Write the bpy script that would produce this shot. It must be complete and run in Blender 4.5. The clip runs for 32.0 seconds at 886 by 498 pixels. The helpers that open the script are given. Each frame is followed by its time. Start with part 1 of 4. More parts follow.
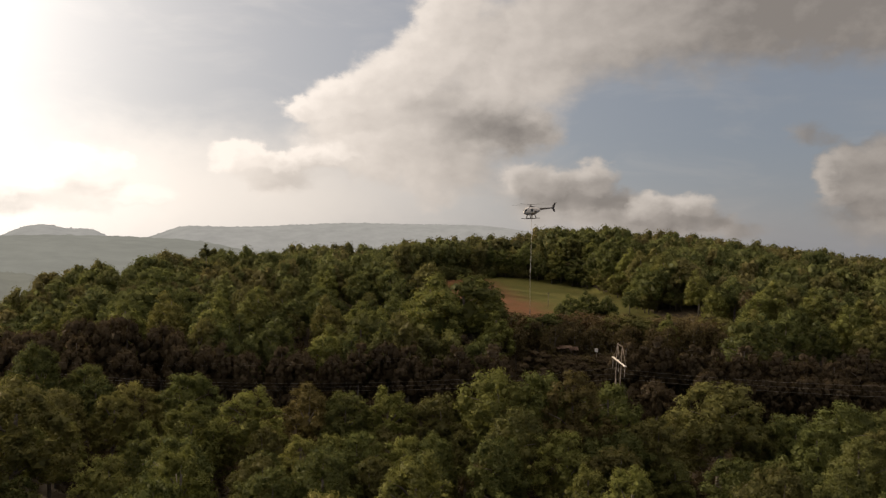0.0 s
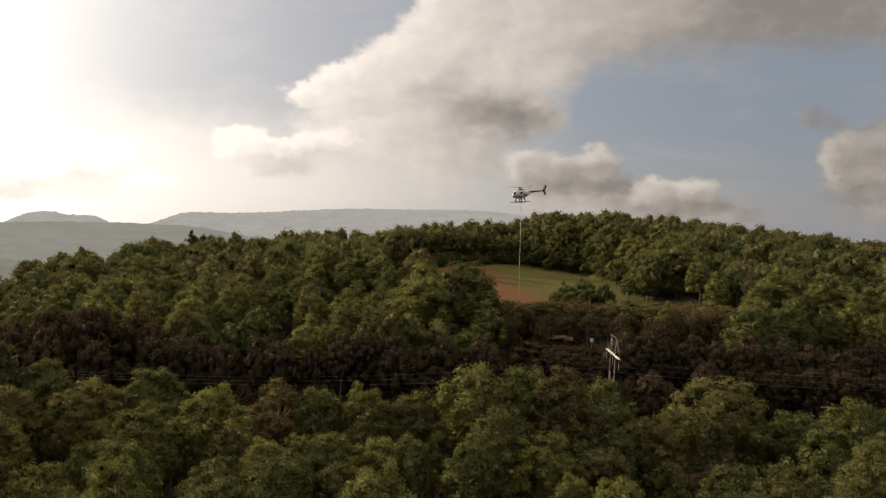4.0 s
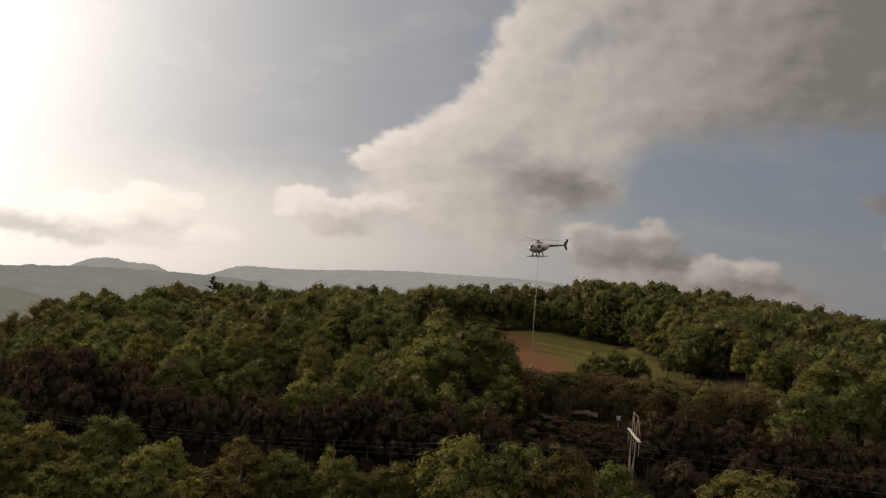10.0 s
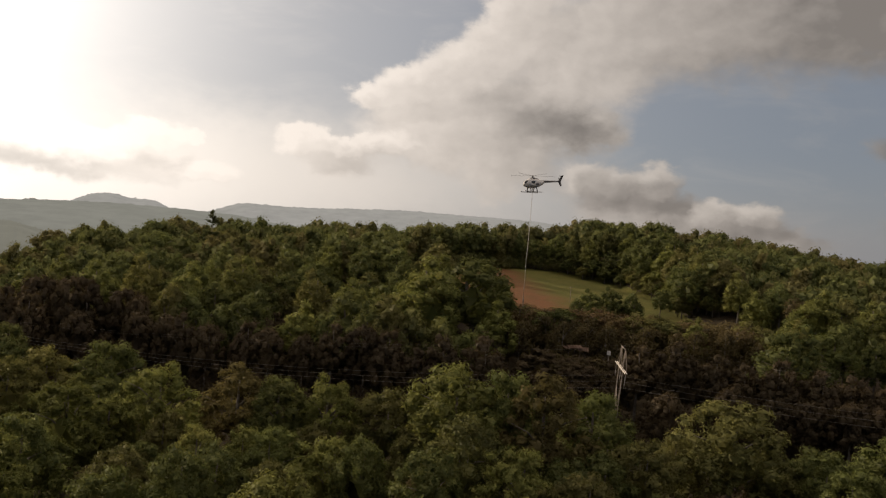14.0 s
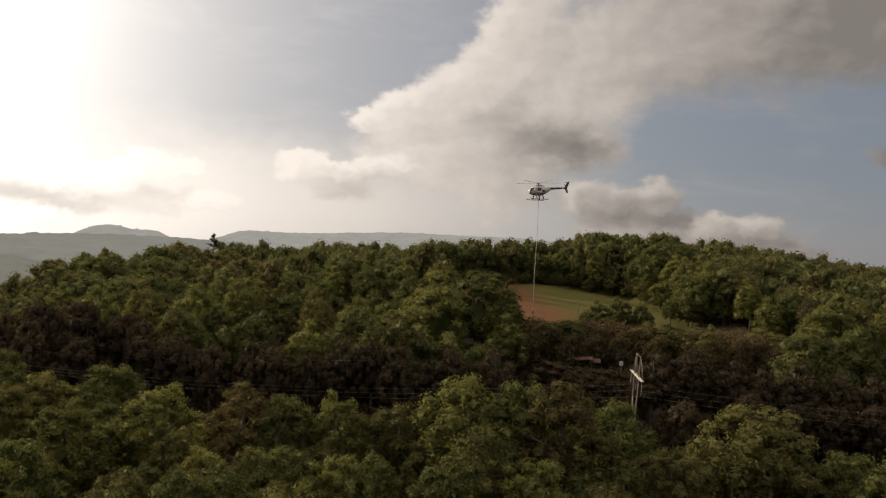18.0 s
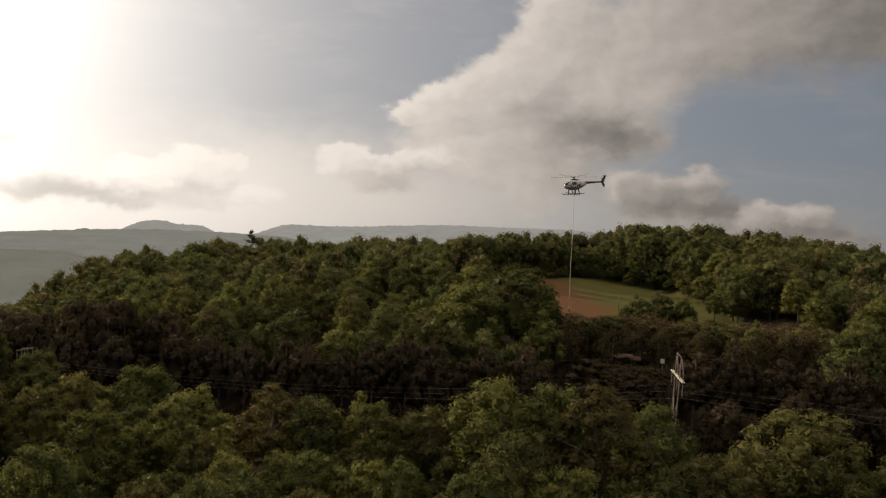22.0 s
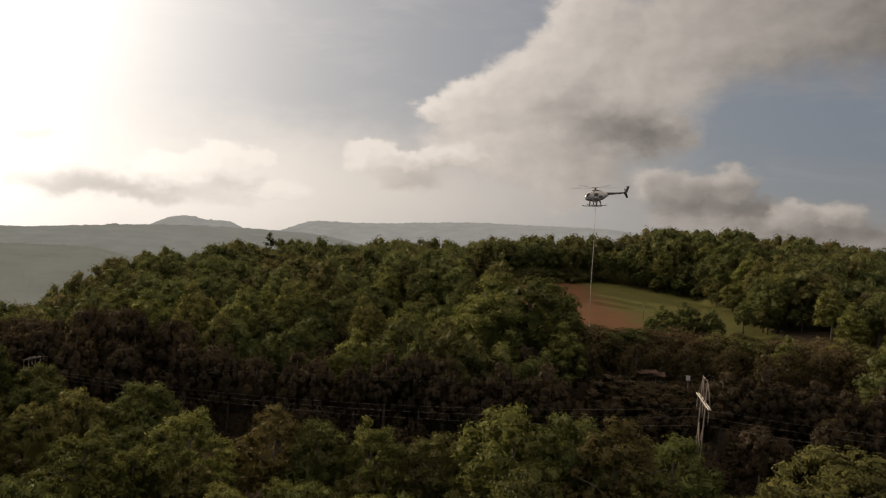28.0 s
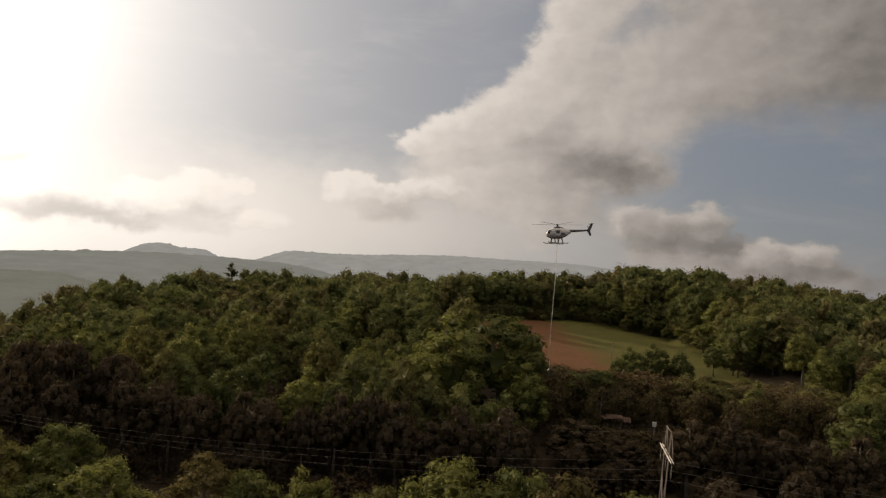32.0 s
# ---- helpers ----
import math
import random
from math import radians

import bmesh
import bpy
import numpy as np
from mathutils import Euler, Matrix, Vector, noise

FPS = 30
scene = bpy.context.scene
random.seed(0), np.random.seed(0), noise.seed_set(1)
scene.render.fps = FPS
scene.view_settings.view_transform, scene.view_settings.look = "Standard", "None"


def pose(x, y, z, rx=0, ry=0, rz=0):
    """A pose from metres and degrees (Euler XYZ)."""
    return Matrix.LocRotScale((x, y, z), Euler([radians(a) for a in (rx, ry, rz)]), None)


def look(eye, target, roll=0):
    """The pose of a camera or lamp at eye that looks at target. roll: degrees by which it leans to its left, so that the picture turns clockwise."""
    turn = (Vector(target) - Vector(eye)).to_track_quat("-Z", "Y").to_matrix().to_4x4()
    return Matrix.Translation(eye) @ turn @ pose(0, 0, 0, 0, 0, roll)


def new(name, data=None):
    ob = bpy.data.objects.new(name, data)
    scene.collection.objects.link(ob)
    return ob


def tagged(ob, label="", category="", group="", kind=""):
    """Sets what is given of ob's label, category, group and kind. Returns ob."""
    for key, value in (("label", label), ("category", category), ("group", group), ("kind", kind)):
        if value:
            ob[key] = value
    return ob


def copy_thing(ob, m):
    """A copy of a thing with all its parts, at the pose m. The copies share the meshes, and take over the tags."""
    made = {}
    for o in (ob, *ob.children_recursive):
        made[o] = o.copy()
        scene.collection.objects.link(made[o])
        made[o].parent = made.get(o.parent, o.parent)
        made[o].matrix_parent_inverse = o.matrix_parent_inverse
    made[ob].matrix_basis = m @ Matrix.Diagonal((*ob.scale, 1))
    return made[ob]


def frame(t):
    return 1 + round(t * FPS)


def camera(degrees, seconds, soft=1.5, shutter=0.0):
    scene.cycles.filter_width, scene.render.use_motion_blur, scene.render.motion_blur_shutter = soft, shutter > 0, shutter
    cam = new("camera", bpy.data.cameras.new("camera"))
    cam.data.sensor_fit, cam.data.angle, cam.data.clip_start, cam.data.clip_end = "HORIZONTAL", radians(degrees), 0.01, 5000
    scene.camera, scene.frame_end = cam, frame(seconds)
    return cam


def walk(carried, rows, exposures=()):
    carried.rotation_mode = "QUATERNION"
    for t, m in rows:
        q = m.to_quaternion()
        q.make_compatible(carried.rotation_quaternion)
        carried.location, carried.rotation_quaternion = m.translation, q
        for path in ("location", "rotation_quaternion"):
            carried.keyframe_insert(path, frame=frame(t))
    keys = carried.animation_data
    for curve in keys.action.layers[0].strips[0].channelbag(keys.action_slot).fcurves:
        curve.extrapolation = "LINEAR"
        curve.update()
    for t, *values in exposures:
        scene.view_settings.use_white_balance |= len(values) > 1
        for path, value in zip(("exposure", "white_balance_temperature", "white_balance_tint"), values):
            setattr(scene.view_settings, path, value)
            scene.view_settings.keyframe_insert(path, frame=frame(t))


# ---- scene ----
CAM = camera(59.62, 32.0, soft=1.3)
# seconds, place in metres, then pose() turns in degrees
PATH = [
    (0, -19.69, -31.54, 45.16, 89.7, -1.04, -9.27), (0.5, -19.01, -30.65, 45.13, 88.14, -1.65, -9.24), (1, -18.49, -29.87, 45.12, 88.45, -1.64, -9.32),
    (1.5, -17.77, -28.99, 45.25, 88.12, -1.01, -9.23), (2, -17.31, -28.05, 45.29, 88.49, -1.53, -9.33), (2.5, -16.67, -26.82, 45.3, 88.75, -0.93, -9.45),
    (3, -16.06, -25.83, 45.35, 88.75, -1.01, -9.35), (3.5, -15.28, -24.52, 45.28, 88.61, -0.95, -9.19), (5.5, -11.94, -19, 44.96, 88.93, -0.89, -8.76),
    (6, -10.97, -17.75, 44.87, 89.01, -0.7, -8.62), (6.5, -10.22, -16.28, 44.72, 88.89, -1.17, -5.55), (7, -9.14, -15.38, 44.59, 89.01, -1.85, -4.2),
    (7.5, -8.14, -13.58, 44.45, 88.93, -1.49, -4.74), (8, -7.37, -12.36, 44.42, 89.95, -1.49, -4.88), (8.5, -6.43, -11.58, 43.66, 94.87, -2.13, -5.01),
    (9, -5.89, -10.83, 43.53, 95.04, -2.43, -5.06), (9.5, -4.91, -9.99, 43.07, 94.2, -3.17, -5.12), (10, -4.33, -9.75, 43.15, 93.38, -4.05, -5.18),
    (10.5, -3.75, -9.92, 43.04, 93.04, -6.06, -5.63), (11, -3.53, -10.27, 42.99, 92.84, -6.37, -5.67), (11.5, -3.22, -10.56, 42.78, 92.2, -6.82, -5.58),
    (12, -3.1, -10.78, 42.72, 91.78, -7.76, -5.35), (12.5, -3, -11.11, 42.39, 90.56, -5.65, -5.1), (13, -2.81, -11.36, 42.51, 88.33, -3.77, -4.93),
    (13.5, -3.18, -11.14, 42.42, 88.47, -5.03, -4.89), (14, -3.24, -11.23, 42.16, 88.95, -4.86, -5.11), (14.5, -3.38, -10.97, 41.76, 90.14, -4.39, -5.05),
    (16.5, -3.67, -9.47, 40.89, 90.01, -3.13, -5.09), (17, -3.65, -9.13, 40.66, 90.41, -3.34, -5.11), (17.5, -3.62, -8.69, 40.47, 90.52, -3.08, -5.03),
    (18, -3.51, -8.21, 40.42, 90.52, -3.03, -4.96), (18.5, -3.38, -7.84, 40.35, 90.65, -2.93, -4.92), (19, -3.11, -7.41, 40.36, 90.54, -2.83, -4.75),
    (19.5, -3.06, -6.95, 40.46, 89.52, -2.85, -4.67), (20, -2.87, -6.65, 40.51, 90.6, -3.03, -2.46), (20.5, -2.39, -6.77, 40.53, 91.6, -3.38, -1.12),
    (21, -2.16, -6.12, 40.75, 91, -3.34, -1.36), (21.5, -2.08, -5.89, 40.98, 90.92, -3.42, -1.67), (22, -1.94, -5.42, 41.32, 89.79, -2.54, -1.91),
    (22.5, -1.8, -5.23, 41.67, 89.81, -3.18, -1.95), (23, -1.78, -5.06, 42.08, 90.19, -3.09, -1.44), (23.5, -1.39, -4.98, 42.35, 90.37, -3.39, -0.71),
    (24, -1.19, -4.68, 42.73, 89.8, -3.12, -0.34), (24.5, -1.03, -4.21, 42.98, 89.24, -3.37, -0.25), (25, -0.91, -3.78, 43.15, 89.66, -3.23, -0.17),
    (25.5, -0.65, -3.42, 43.33, 89.23, -3.24, 0.07), (27.5, 0.02, -0.96, 43.99, 89.38, -3.15, 0.27), (28, 0, 0, 44, 89.46, -3, 0.03),
    (28.5, 0.59, 0.62, 44.25, 89.27, -2.12, -0.28), (29, 0.76, 1.55, 44.39, 89.27, -1.25, -1.33), (29.5, 1.06, 2.15, 44.57, 89.57, -2.03, -1.28),
    (30, 1.51, 3.09, 44.58, 89.74, -1.84, -1.3), (30.5, 1.87, 3.92, 44.61, 89.76, -1.94, -1.39), (31, 2.35, 4.82, 44.73, 89.49, -0.9, -1.48),
    (31.5, 2.91, 5.78, 45.01, 89.72, -1.32, -1.55), (32, 3.52, 6.35, 44.83, 91.98, -4.1, -1.66),
]
# the camera's own changes of exposure: seconds, stops, white balance
EXPOSURES = [(t, stops, 7000, 12) for t, stops in [(0, 0.33), (3, 0.43), (7, 0.39), (9, 0.09), (10, -0.01), (12, -0.15), (13, 0.02), (14, 0.19), (17, 0.22), (20, 0.13), (22, -0.01), (25, -0.03), (28, -0.03), (32, -0.01)]]
walk(CAM, [(row[0], pose(*row[1:])) for row in PATH], EXPOSURES)

# ---- world, sun ----
SUN_AZ, SUN_EL = -47.0, 18.0     # degrees right of +y, degrees up


def toward(az, el):
    a, e = radians(az), radians(el)
    return Vector((math.sin(a) * math.cos(e), math.cos(a) * math.cos(e), math.sin(e)))


class Tree:
    """Small helper that adds nodes and wires them."""

    def __init__(self, tree):
        self.t = tree

    def put(self, socket, value):
        if isinstance(value, bpy.types.NodeSocket):
            self.t.links.new(value, socket)
        elif value is not None:
            socket.default_value = value

    def node(self, kind, **props):
        n = self.t.nodes.new(kind)
        for key, value in props.items():
            setattr(n, key, value)
        return n

    def math(self, op, a, b=None, c=None, clamp=False):
        n = self.node("ShaderNodeMath", operation=op, use_clamp=clamp)
        for s, v in zip(n.inputs, (a, b, c)):
            self.put(s, v)
        return n.outputs[0]

    def vec(self, op, a, b=None):
        n = self.node("ShaderNodeVectorMath", operation=op)
        self.put(n.inputs[0], a)
        self.put(n.inputs[1], b)
        return n.outputs["Value"] if op in ("LENGTH", "DOT_PRODUCT", "DISTANCE") else n.outputs[0]

    def ramp(self, value, low, high, a=0.0, b=1.0, smooth=True):
        n = self.node("ShaderNodeMapRange", interpolation_type="SMOOTHSTEP" if smooth else "LINEAR")
        for s, v in zip(n.inputs, (value, low, high, a, b)):
            self.put(s, v)
        return n.outputs[0]

    def mix(self, fac, a, b, blend="MIX"):
        n = self.node("ShaderNodeMix", data_type="RGBA", blend_type=blend)
        self.put(n.inputs[0], fac)
        self.put(n.inputs[6], a)
        self.put(n.inputs[7], b)
        return n.outputs[2]

    def noise(self, vector, scale, detail=4.0, rough=0.55, dist=0.0, lac=2.0):
        n = self.node("ShaderNodeTexNoise")
        self.put(n.inputs["Vector"], vector)
        for key, v in (("Scale", scale), ("Detail", detail), ("Roughness", rough), ("Lacunarity", lac), ("Distortion", dist)):
            self.put(n.inputs[key], v)
        return n.outputs["Fac"], n.outputs["Color"]

    def xyz(self, x, y, z):
        n = self.node("ShaderNodeCombineXYZ")
        for s, v in zip(n.inputs, (x, y, z)):
            self.put(s, v)
        return n.outputs[0]


# clouds of the sky: degrees right of +y, degrees up, half width, half height, weight
# sunlit heads with firm edges
HEADS = [
    (-0.4, 9.6, 2.7, 1.1, 1.0), (2.0, 10.6, 3.4, 1.5, 1.0), (5.4, 11.8, 3.6, 2.4, 1.0), (8.2, 13.8, 3.2, 2.5, 1.0), (9.6, 16.6, 3.0, 2.4, 1.0), (10.8, 19.4, 3.4, 2.2, 0.9), (14.0, 22.0, 5.0, 2.4, 0.8),
    (-5.6, 6.0, 2.2, 1.35, 1.0), (-2.2, 5.9, 2.6, 0.95, 0.95), (0.4, 6.3, 2.2, 1.0, 0.9),
    (14.9, 5.0, 1.7, 1.4, 0.8), (17.4, 4.7, 1.8, 1.4, 0.7), (20.2, 5.0, 2.1, 1.4, 0.8), (24.0, 3.0, 1.6, 1.1, 0.8), (26.8, 3.0, 1.8, 1.1, 0.8),
    (36.4, 5.0, 1.7, 2.2, 0.9), (38.8, 5.4, 2.0, 2.4, 0.9), (-15.8, 5.2, 2.6, 1.3, 1.0), (-13.2, 5.3, 1.0, 0.7, 0.8), (-19.5, 4.2, 2.8, 1.3, 0.9), (-12.0, 3.0, 2.4, 1.0, 0.8),
]
# thick soft bodies
BODIES = [
    (8.6, 9.2, 9.4, 3.4, 1.0), (5.4, 7.4, 6.6, 3.0, 1.0), (9.6, 5.8, 6.6, 2.8, 0.9), (13.6, 13.0, 8.0, 5.4, 1.0), (20.5, 15.8, 12.0, 5.0, 1.0), (31.0, 17.4, 15.0, 6.6, 1.0), (25.0, 24.0, 22.0, 7.5, 1.0), (42.0, 16.0, 12.0, 5.0, 1.0),
    (15.0, 8.2, 3.6, 1.9, 0.9), (3.0, 7.6, 6.0, 2.6, 0.85), (-3.4, 5.0, 4.6, 1.9, 0.8),
    (17.6, 3.6, 5.6, 3.0, 1.0), (22.4, 2.6, 4.4, 2.2, 0.9), (25.8, 2.0, 4.6, 2.2, 1.0), (30.0, 1.4, 4.0, 1.1, 0.7), (8.4, 3.6, 2.6, 1.5, 0.55), (39.0, 3.2, 4.6, 3.8, 0.9), (34.6, 7.8, 2.4, 1.3, 0.55),
    (-16.5, 3.4, 5.4, 2.4, 0.9), (-25.5, 2.8, 7.5, 1.8, 1.0), (-28.6, 5.8, 2.6, 0.9, 0.8),
]
# soft bright haze low in the sky
VEILS = [(-2.0, 3.6, 15.0, 5.6, 0.8), (-15.0, 3.0, 16.0, 6.0, 0.85), (8.0, 4.6, 11.0, 3.6, 0.35), (24.0, 1.2, 14.0, 2.6, 0.3)]
# their grey undersides
SHADES = [
    (12.4, 8.9, 4.6, 1.7, 0.34), (15.0, 8.0, 3.6, 1.6, 0.30), (-1.6, 4.9, 5.0, 1.0, 0.22), (-25.6, 2.7, 6.2, 1.4, 0.95), (-20.6, 2.2, 3.6, 0.9, 0.85), (-15.4, 1.7, 3.4, 0.8, 0.5), (-28.6, 5.8, 2.4, 0.8, 0.75), (-10.6, 1.3, 2.6, 0.8, 0.50), (-16.0, 3.0, 4.5, 0.9, 0.34),
    (18.6, 3.4, 4.0, 1.7, 0.14), (21.8, 3.4, 2.4, 1.6, 0.16), (26.0, 1.6, 6.0, 1.5, 0.12), (33.0, 17.5, 15.0, 7.0, 0.16), (24.0, 12.2, 8.0, 2.6, 0.16), (37.0, 8.8, 4.0, 2.6, 0.2), (8.0, 10.6, 2.6, 1.0, 0.14), (12.0, 5.4, 10.0, 4.6, 0.16), (20.0, 4.6, 7.0, 2.6, 0.08),
]


def lumps(k, place, rows, inner, outer):
    """How much of the rows' ovals covers a place: their soft union."""
    clear = 1.0
    for ca, ce, ra, re, w in rows:
        off = k.vec("MULTIPLY", k.vec("SUBTRACT", place, (ca, ce, 0.0)), (1 / ra, 1 / re, 0.0))
        clear = k.math("MULTIPLY", clear, k.ramp(k.vec("LENGTH", off), inner, outer, 1.0 - w, 1.0))
    return k.math("SUBTRACT", 1.0, clear)


def make_world():
    world = bpy.data.worlds.new("sky")
    scene.world = world
    world.use_nodes = True
    world.node_tree.nodes.clear()
    k = Tree(world.node_tree)
    way = k.node("ShaderNodeTexCoord").outputs["Generated"]
    sep = k.node("ShaderNodeSeparateXYZ")
    k.put(sep.inputs[0], way)
    x, y, z = sep.outputs
    az = k.math("MULTIPLY", k.math("ARCTAN2", x, y), 57.2958)
    el = k.math("MULTIPLY", k.math("ARCSINE", z), 57.2958)
    sky = k.node("ShaderNodeTexSky", sky_type="NISHITA", sun_disc=False, sun_elevation=radians(SUN_EL),
                 sun_rotation=radians(SUN_AZ), altitude=300.0, air_density=1.0, dust_density=1.5, ozone_density=1.5)
    flat = k.xyz(az, k.math("MULTIPLY", el, 1.35), 0.0)
    spot = k.xyz(az, el, 0.0)
    half = (0.5, 0.5, 0.5)
    _, push = k.noise(flat, 0.55, 5.0, 0.58)
    _, drift = k.noise(k.vec("ADD", flat, (31.0, 7.0, 0.0)), 0.16, 3.0, 0.55)
    bent = k.vec("ADD", spot, k.vec("MULTIPLY", k.vec("SUBTRACT", push, half), (2.6, 2.0, 0.0)))
    loose = k.vec("ADD", bent, k.vec("MULTIPLY", k.vec("SUBTRACT", drift, half), (3.6, 2.0, 0.0)))
    puff, _ = k.noise(flat, 0.42, 6.0, 0.55, 0.15)
    lift = k.math("SUBTRACT", puff, 0.5)
    heads = lumps(k, bent, HEADS, 0.55, 1.25)
    bodies = lumps(k, loose, BODIES, 0.10, 1.25)
    head_mask = k.ramp(k.math("ADD", heads, k.math("MULTIPLY", lift, 0.45)), 0.08, 0.92)
    body_mask = k.ramp(k.math("ADD", bodies, k.math("MULTIPLY", lift, 0.5)), 0.16, 0.86)
    mask = k.math("SUBTRACT", 1.0, k.math("MULTIPLY", k.math("SUBTRACT", 1.0, head_mask), k.math("SUBTRACT", 1.0, body_mask)))
    # heads are bright on the side that faces the sun
    sunward = lumps(k, k.vec("ADD", bent, (-0.9, 0.75, 0.0)), HEADS, 0.45, 1.25)
    relief = k.math("MULTIPLY", k.math("MAXIMUM", k.math("SUBTRACT", heads, sunward), -0.25), 0.24)
    shift, _ = k.noise(k.vec("ADD", flat, (-0.8, 0.8, 0.0)), 0.42, 4.0, 0.5, 0.15)
    relief = k.math("ADD", relief, k.math("MULTIPLY", k.math("SUBTRACT", puff, shift), 0.26))
    coarse, _ = k.noise(flat, 0.13, 3.0, 0.5)
    shade = lumps(k, loose, SHADES, 0.0, 1.35)
    sunny = k.vec("DISTANCE", spot, (SUN_AZ + 2.0, SUN_EL - 1.0, 0.0))
    light = k.ramp(sunny, 36.0, 80.0, 0.95, 0.09, False)
    tone = k.math("ADD", light, relief)
    tone = k.math("ADD", tone, k.math("MULTIPLY", k.math("SUBTRACT", coarse, 0.5), 0.28))
    tone = k.math("SUBTRACT", tone, shade, clamp=True)
    lit = k.mix(tone, (1.85, 1.72, 1.62, 1), (7.7, 7.25, 6.85, 1))
    # clear air between: grey blue, paler low down and towards the sun
    glow = k.math("POWER", k.ramp(sunny, 0.0, 58.0, 1.0, 0.0, False), 3.45)
    wide = k.ramp(sunny, 15.0, 56.0, 0.74, 0.0, False)
    band = k.ramp(el, 0.0, 8.0, 0.34, 0.0)
    base = k.mix(0.86, sky.outputs[0], k.mix(k.ramp(sunny, 45.0, 80.0), (2.7, 2.88, 3.28, 1), (1.74, 2.0, 2.46, 1)))
    base = k.mix(wide, base, (5.2, 5.15, 5.2, 1))
    base = k.mix(band, base, k.mix(light, (2.2, 2.15, 2.15, 1), (6.8, 6.55, 6.3, 1)))
    base = k.mix(lumps(k, loose, VEILS, 0.0, 1.25), base, k.mix(light, (2.1, 2.0, 1.98, 1), (7.7, 7.3, 6.9, 1)))
    # thin streaks in the clear air
    thin, _ = k.noise(k.vec("MULTIPLY", flat, (0.6, 1.5, 1.0)), 0.2, 5.0, 0.6, 0.5)
    base = k.mix(k.math("MULTIPLY", k.ramp(thin, 0.45, 0.8), 0.18), base, k.mix(light, (3.0, 2.9, 2.8, 1), (7.4, 7.1, 6.8, 1)))
    # unseen bright deck of thin cloud overhead, added to lift the shadows below
    base = k.mix(k.ramp(el, 26.0, 55.0), base, (11.9, 10.5, 9.3, 1))
    col = k.mix(k.math("MULTIPLY", mask, 0.94), base, lit)
    col = k.mix(1.0, col, k.mix(glow, (0, 0, 0, 1), (32.0, 31.0, 29.5, 1)), "ADD")
    bg = k.node("ShaderNodeBackground")
    k.put(bg.inputs[0], col)
    bg.inputs[1].default_value = 0.1
    k.put(k.node("ShaderNodeOutputWorld").inputs[0], bg.outputs[0])


make_world()
sun_data = bpy.data.lights.new("sun", "SUN")
sun_data.energy, sun_data.angle, sun_data.color = 3.75, radians(1.2), (1.0, 0.85, 0.66)
sun = new("sun", sun_data)
sun.matrix_world = look((0, 0, 300), Vector((0, 0, 300)) - toward(SUN_AZ, SUN_EL))


# ---- materials ----
def material(name):
    m = bpy.data.materials.new(name)
    m.use_nodes = True
    m.node_tree.nodes.clear()
    return m, Tree(m.node_tree)


def finish(m, k, shader, bump=None):
    k.put(k.node("ShaderNodeOutputMaterial").inputs[0], shader)
    return m


def foliage(name, dark, mid, light, grain=0.5, hue=None, patch=0.05, tree_size=0.0, thin=0.34):
    m, k = material(name)
    geo = k.node("ShaderNodeNewGeometry")
    info = k.node("ShaderNodeObjectInfo")
    place = geo.outputs["Position"]
    big, _ = k.noise(place, patch, 2.0)
    small, _ = k.noise(place, grain, 3.0)
    a = k.mix(k.ramp(geo.outputs["Random Per Island"], 0.0, 1.0, 0.0, 1.0, False), dark, light)
    a = k.mix(k.ramp(big, 0.35, 0.65), a, mid)
    a = k.mix(k.math("MULTIPLY", k.ramp(info.outputs["Random"], 0.45, 1.0), 0.75), a, hue or mid)
    a = k.mix(k.math("MULTIPLY", k.ramp(small, 0.3, 0.7), 0.35), a, dark)
    # each tree a little lighter or darker than the next
    own = k.ramp(k.math("FRACT", k.math("MULTIPLY", info.outputs["Random"], 7.31)), 0.0, 1.0, 0.70, 1.12, False)
    a = k.mix(1.0, a, k.xyz(own, own, own), "MULTIPLY")
    if tree_size:
        # neighbouring trees of a joined wood differ in tint
        cell = k.node("ShaderNodeTexVoronoi")
        k.put(cell.inputs["Vector"], k.vec("MULTIPLY", place, (1 / tree_size, 1 / tree_size, 0.02)))
        cell.inputs["Scale"].default_value = 1.0
        pick = k.node("ShaderNodeSeparateXYZ")
        k.put(pick.inputs[0], cell.outputs["Color"])
        a = k.mix(k.math("MULTIPLY", k.ramp(pick.outputs[0], 0.5, 1.0), 0.7), a, hue or mid)
        a = k.mix(k.math("MULTIPLY", k.ramp(pick.outputs[1], 0.55, 1.0), 0.55), a, dark)
    d = k.node("ShaderNodeBsdfDiffuse")
    k.put(d.inputs[0], a)
    tr = k.node("ShaderNodeBsdfTranslucent")
    k.put(tr.inputs[0], k.mix(1.0, a, (1.34, 1.32, 1.05, 1), "MULTIPLY"))
    gl = k.node("ShaderNodeBsdfGlossy")
    gl.inputs["Roughness"].default_value = 0.5
    k.put(gl.inputs[0], (0.5, 0.5, 0.5, 1))
    s1, s2 = k.node("ShaderNodeMixShader"), k.node("ShaderNodeMixShader")
    s1.inputs[0].default_value, s2.inputs[0].default_value = thin, 0.012
    k.put(s1.inputs[1], d.outputs[0])
    k.put(s1.inputs[2], tr.outputs[0])
    k.put(s2.inputs[1], s1.outputs[0])
    k.put(s2.inputs[2], gl.outputs[0])
    return finish(m, k, s2.outputs[0])


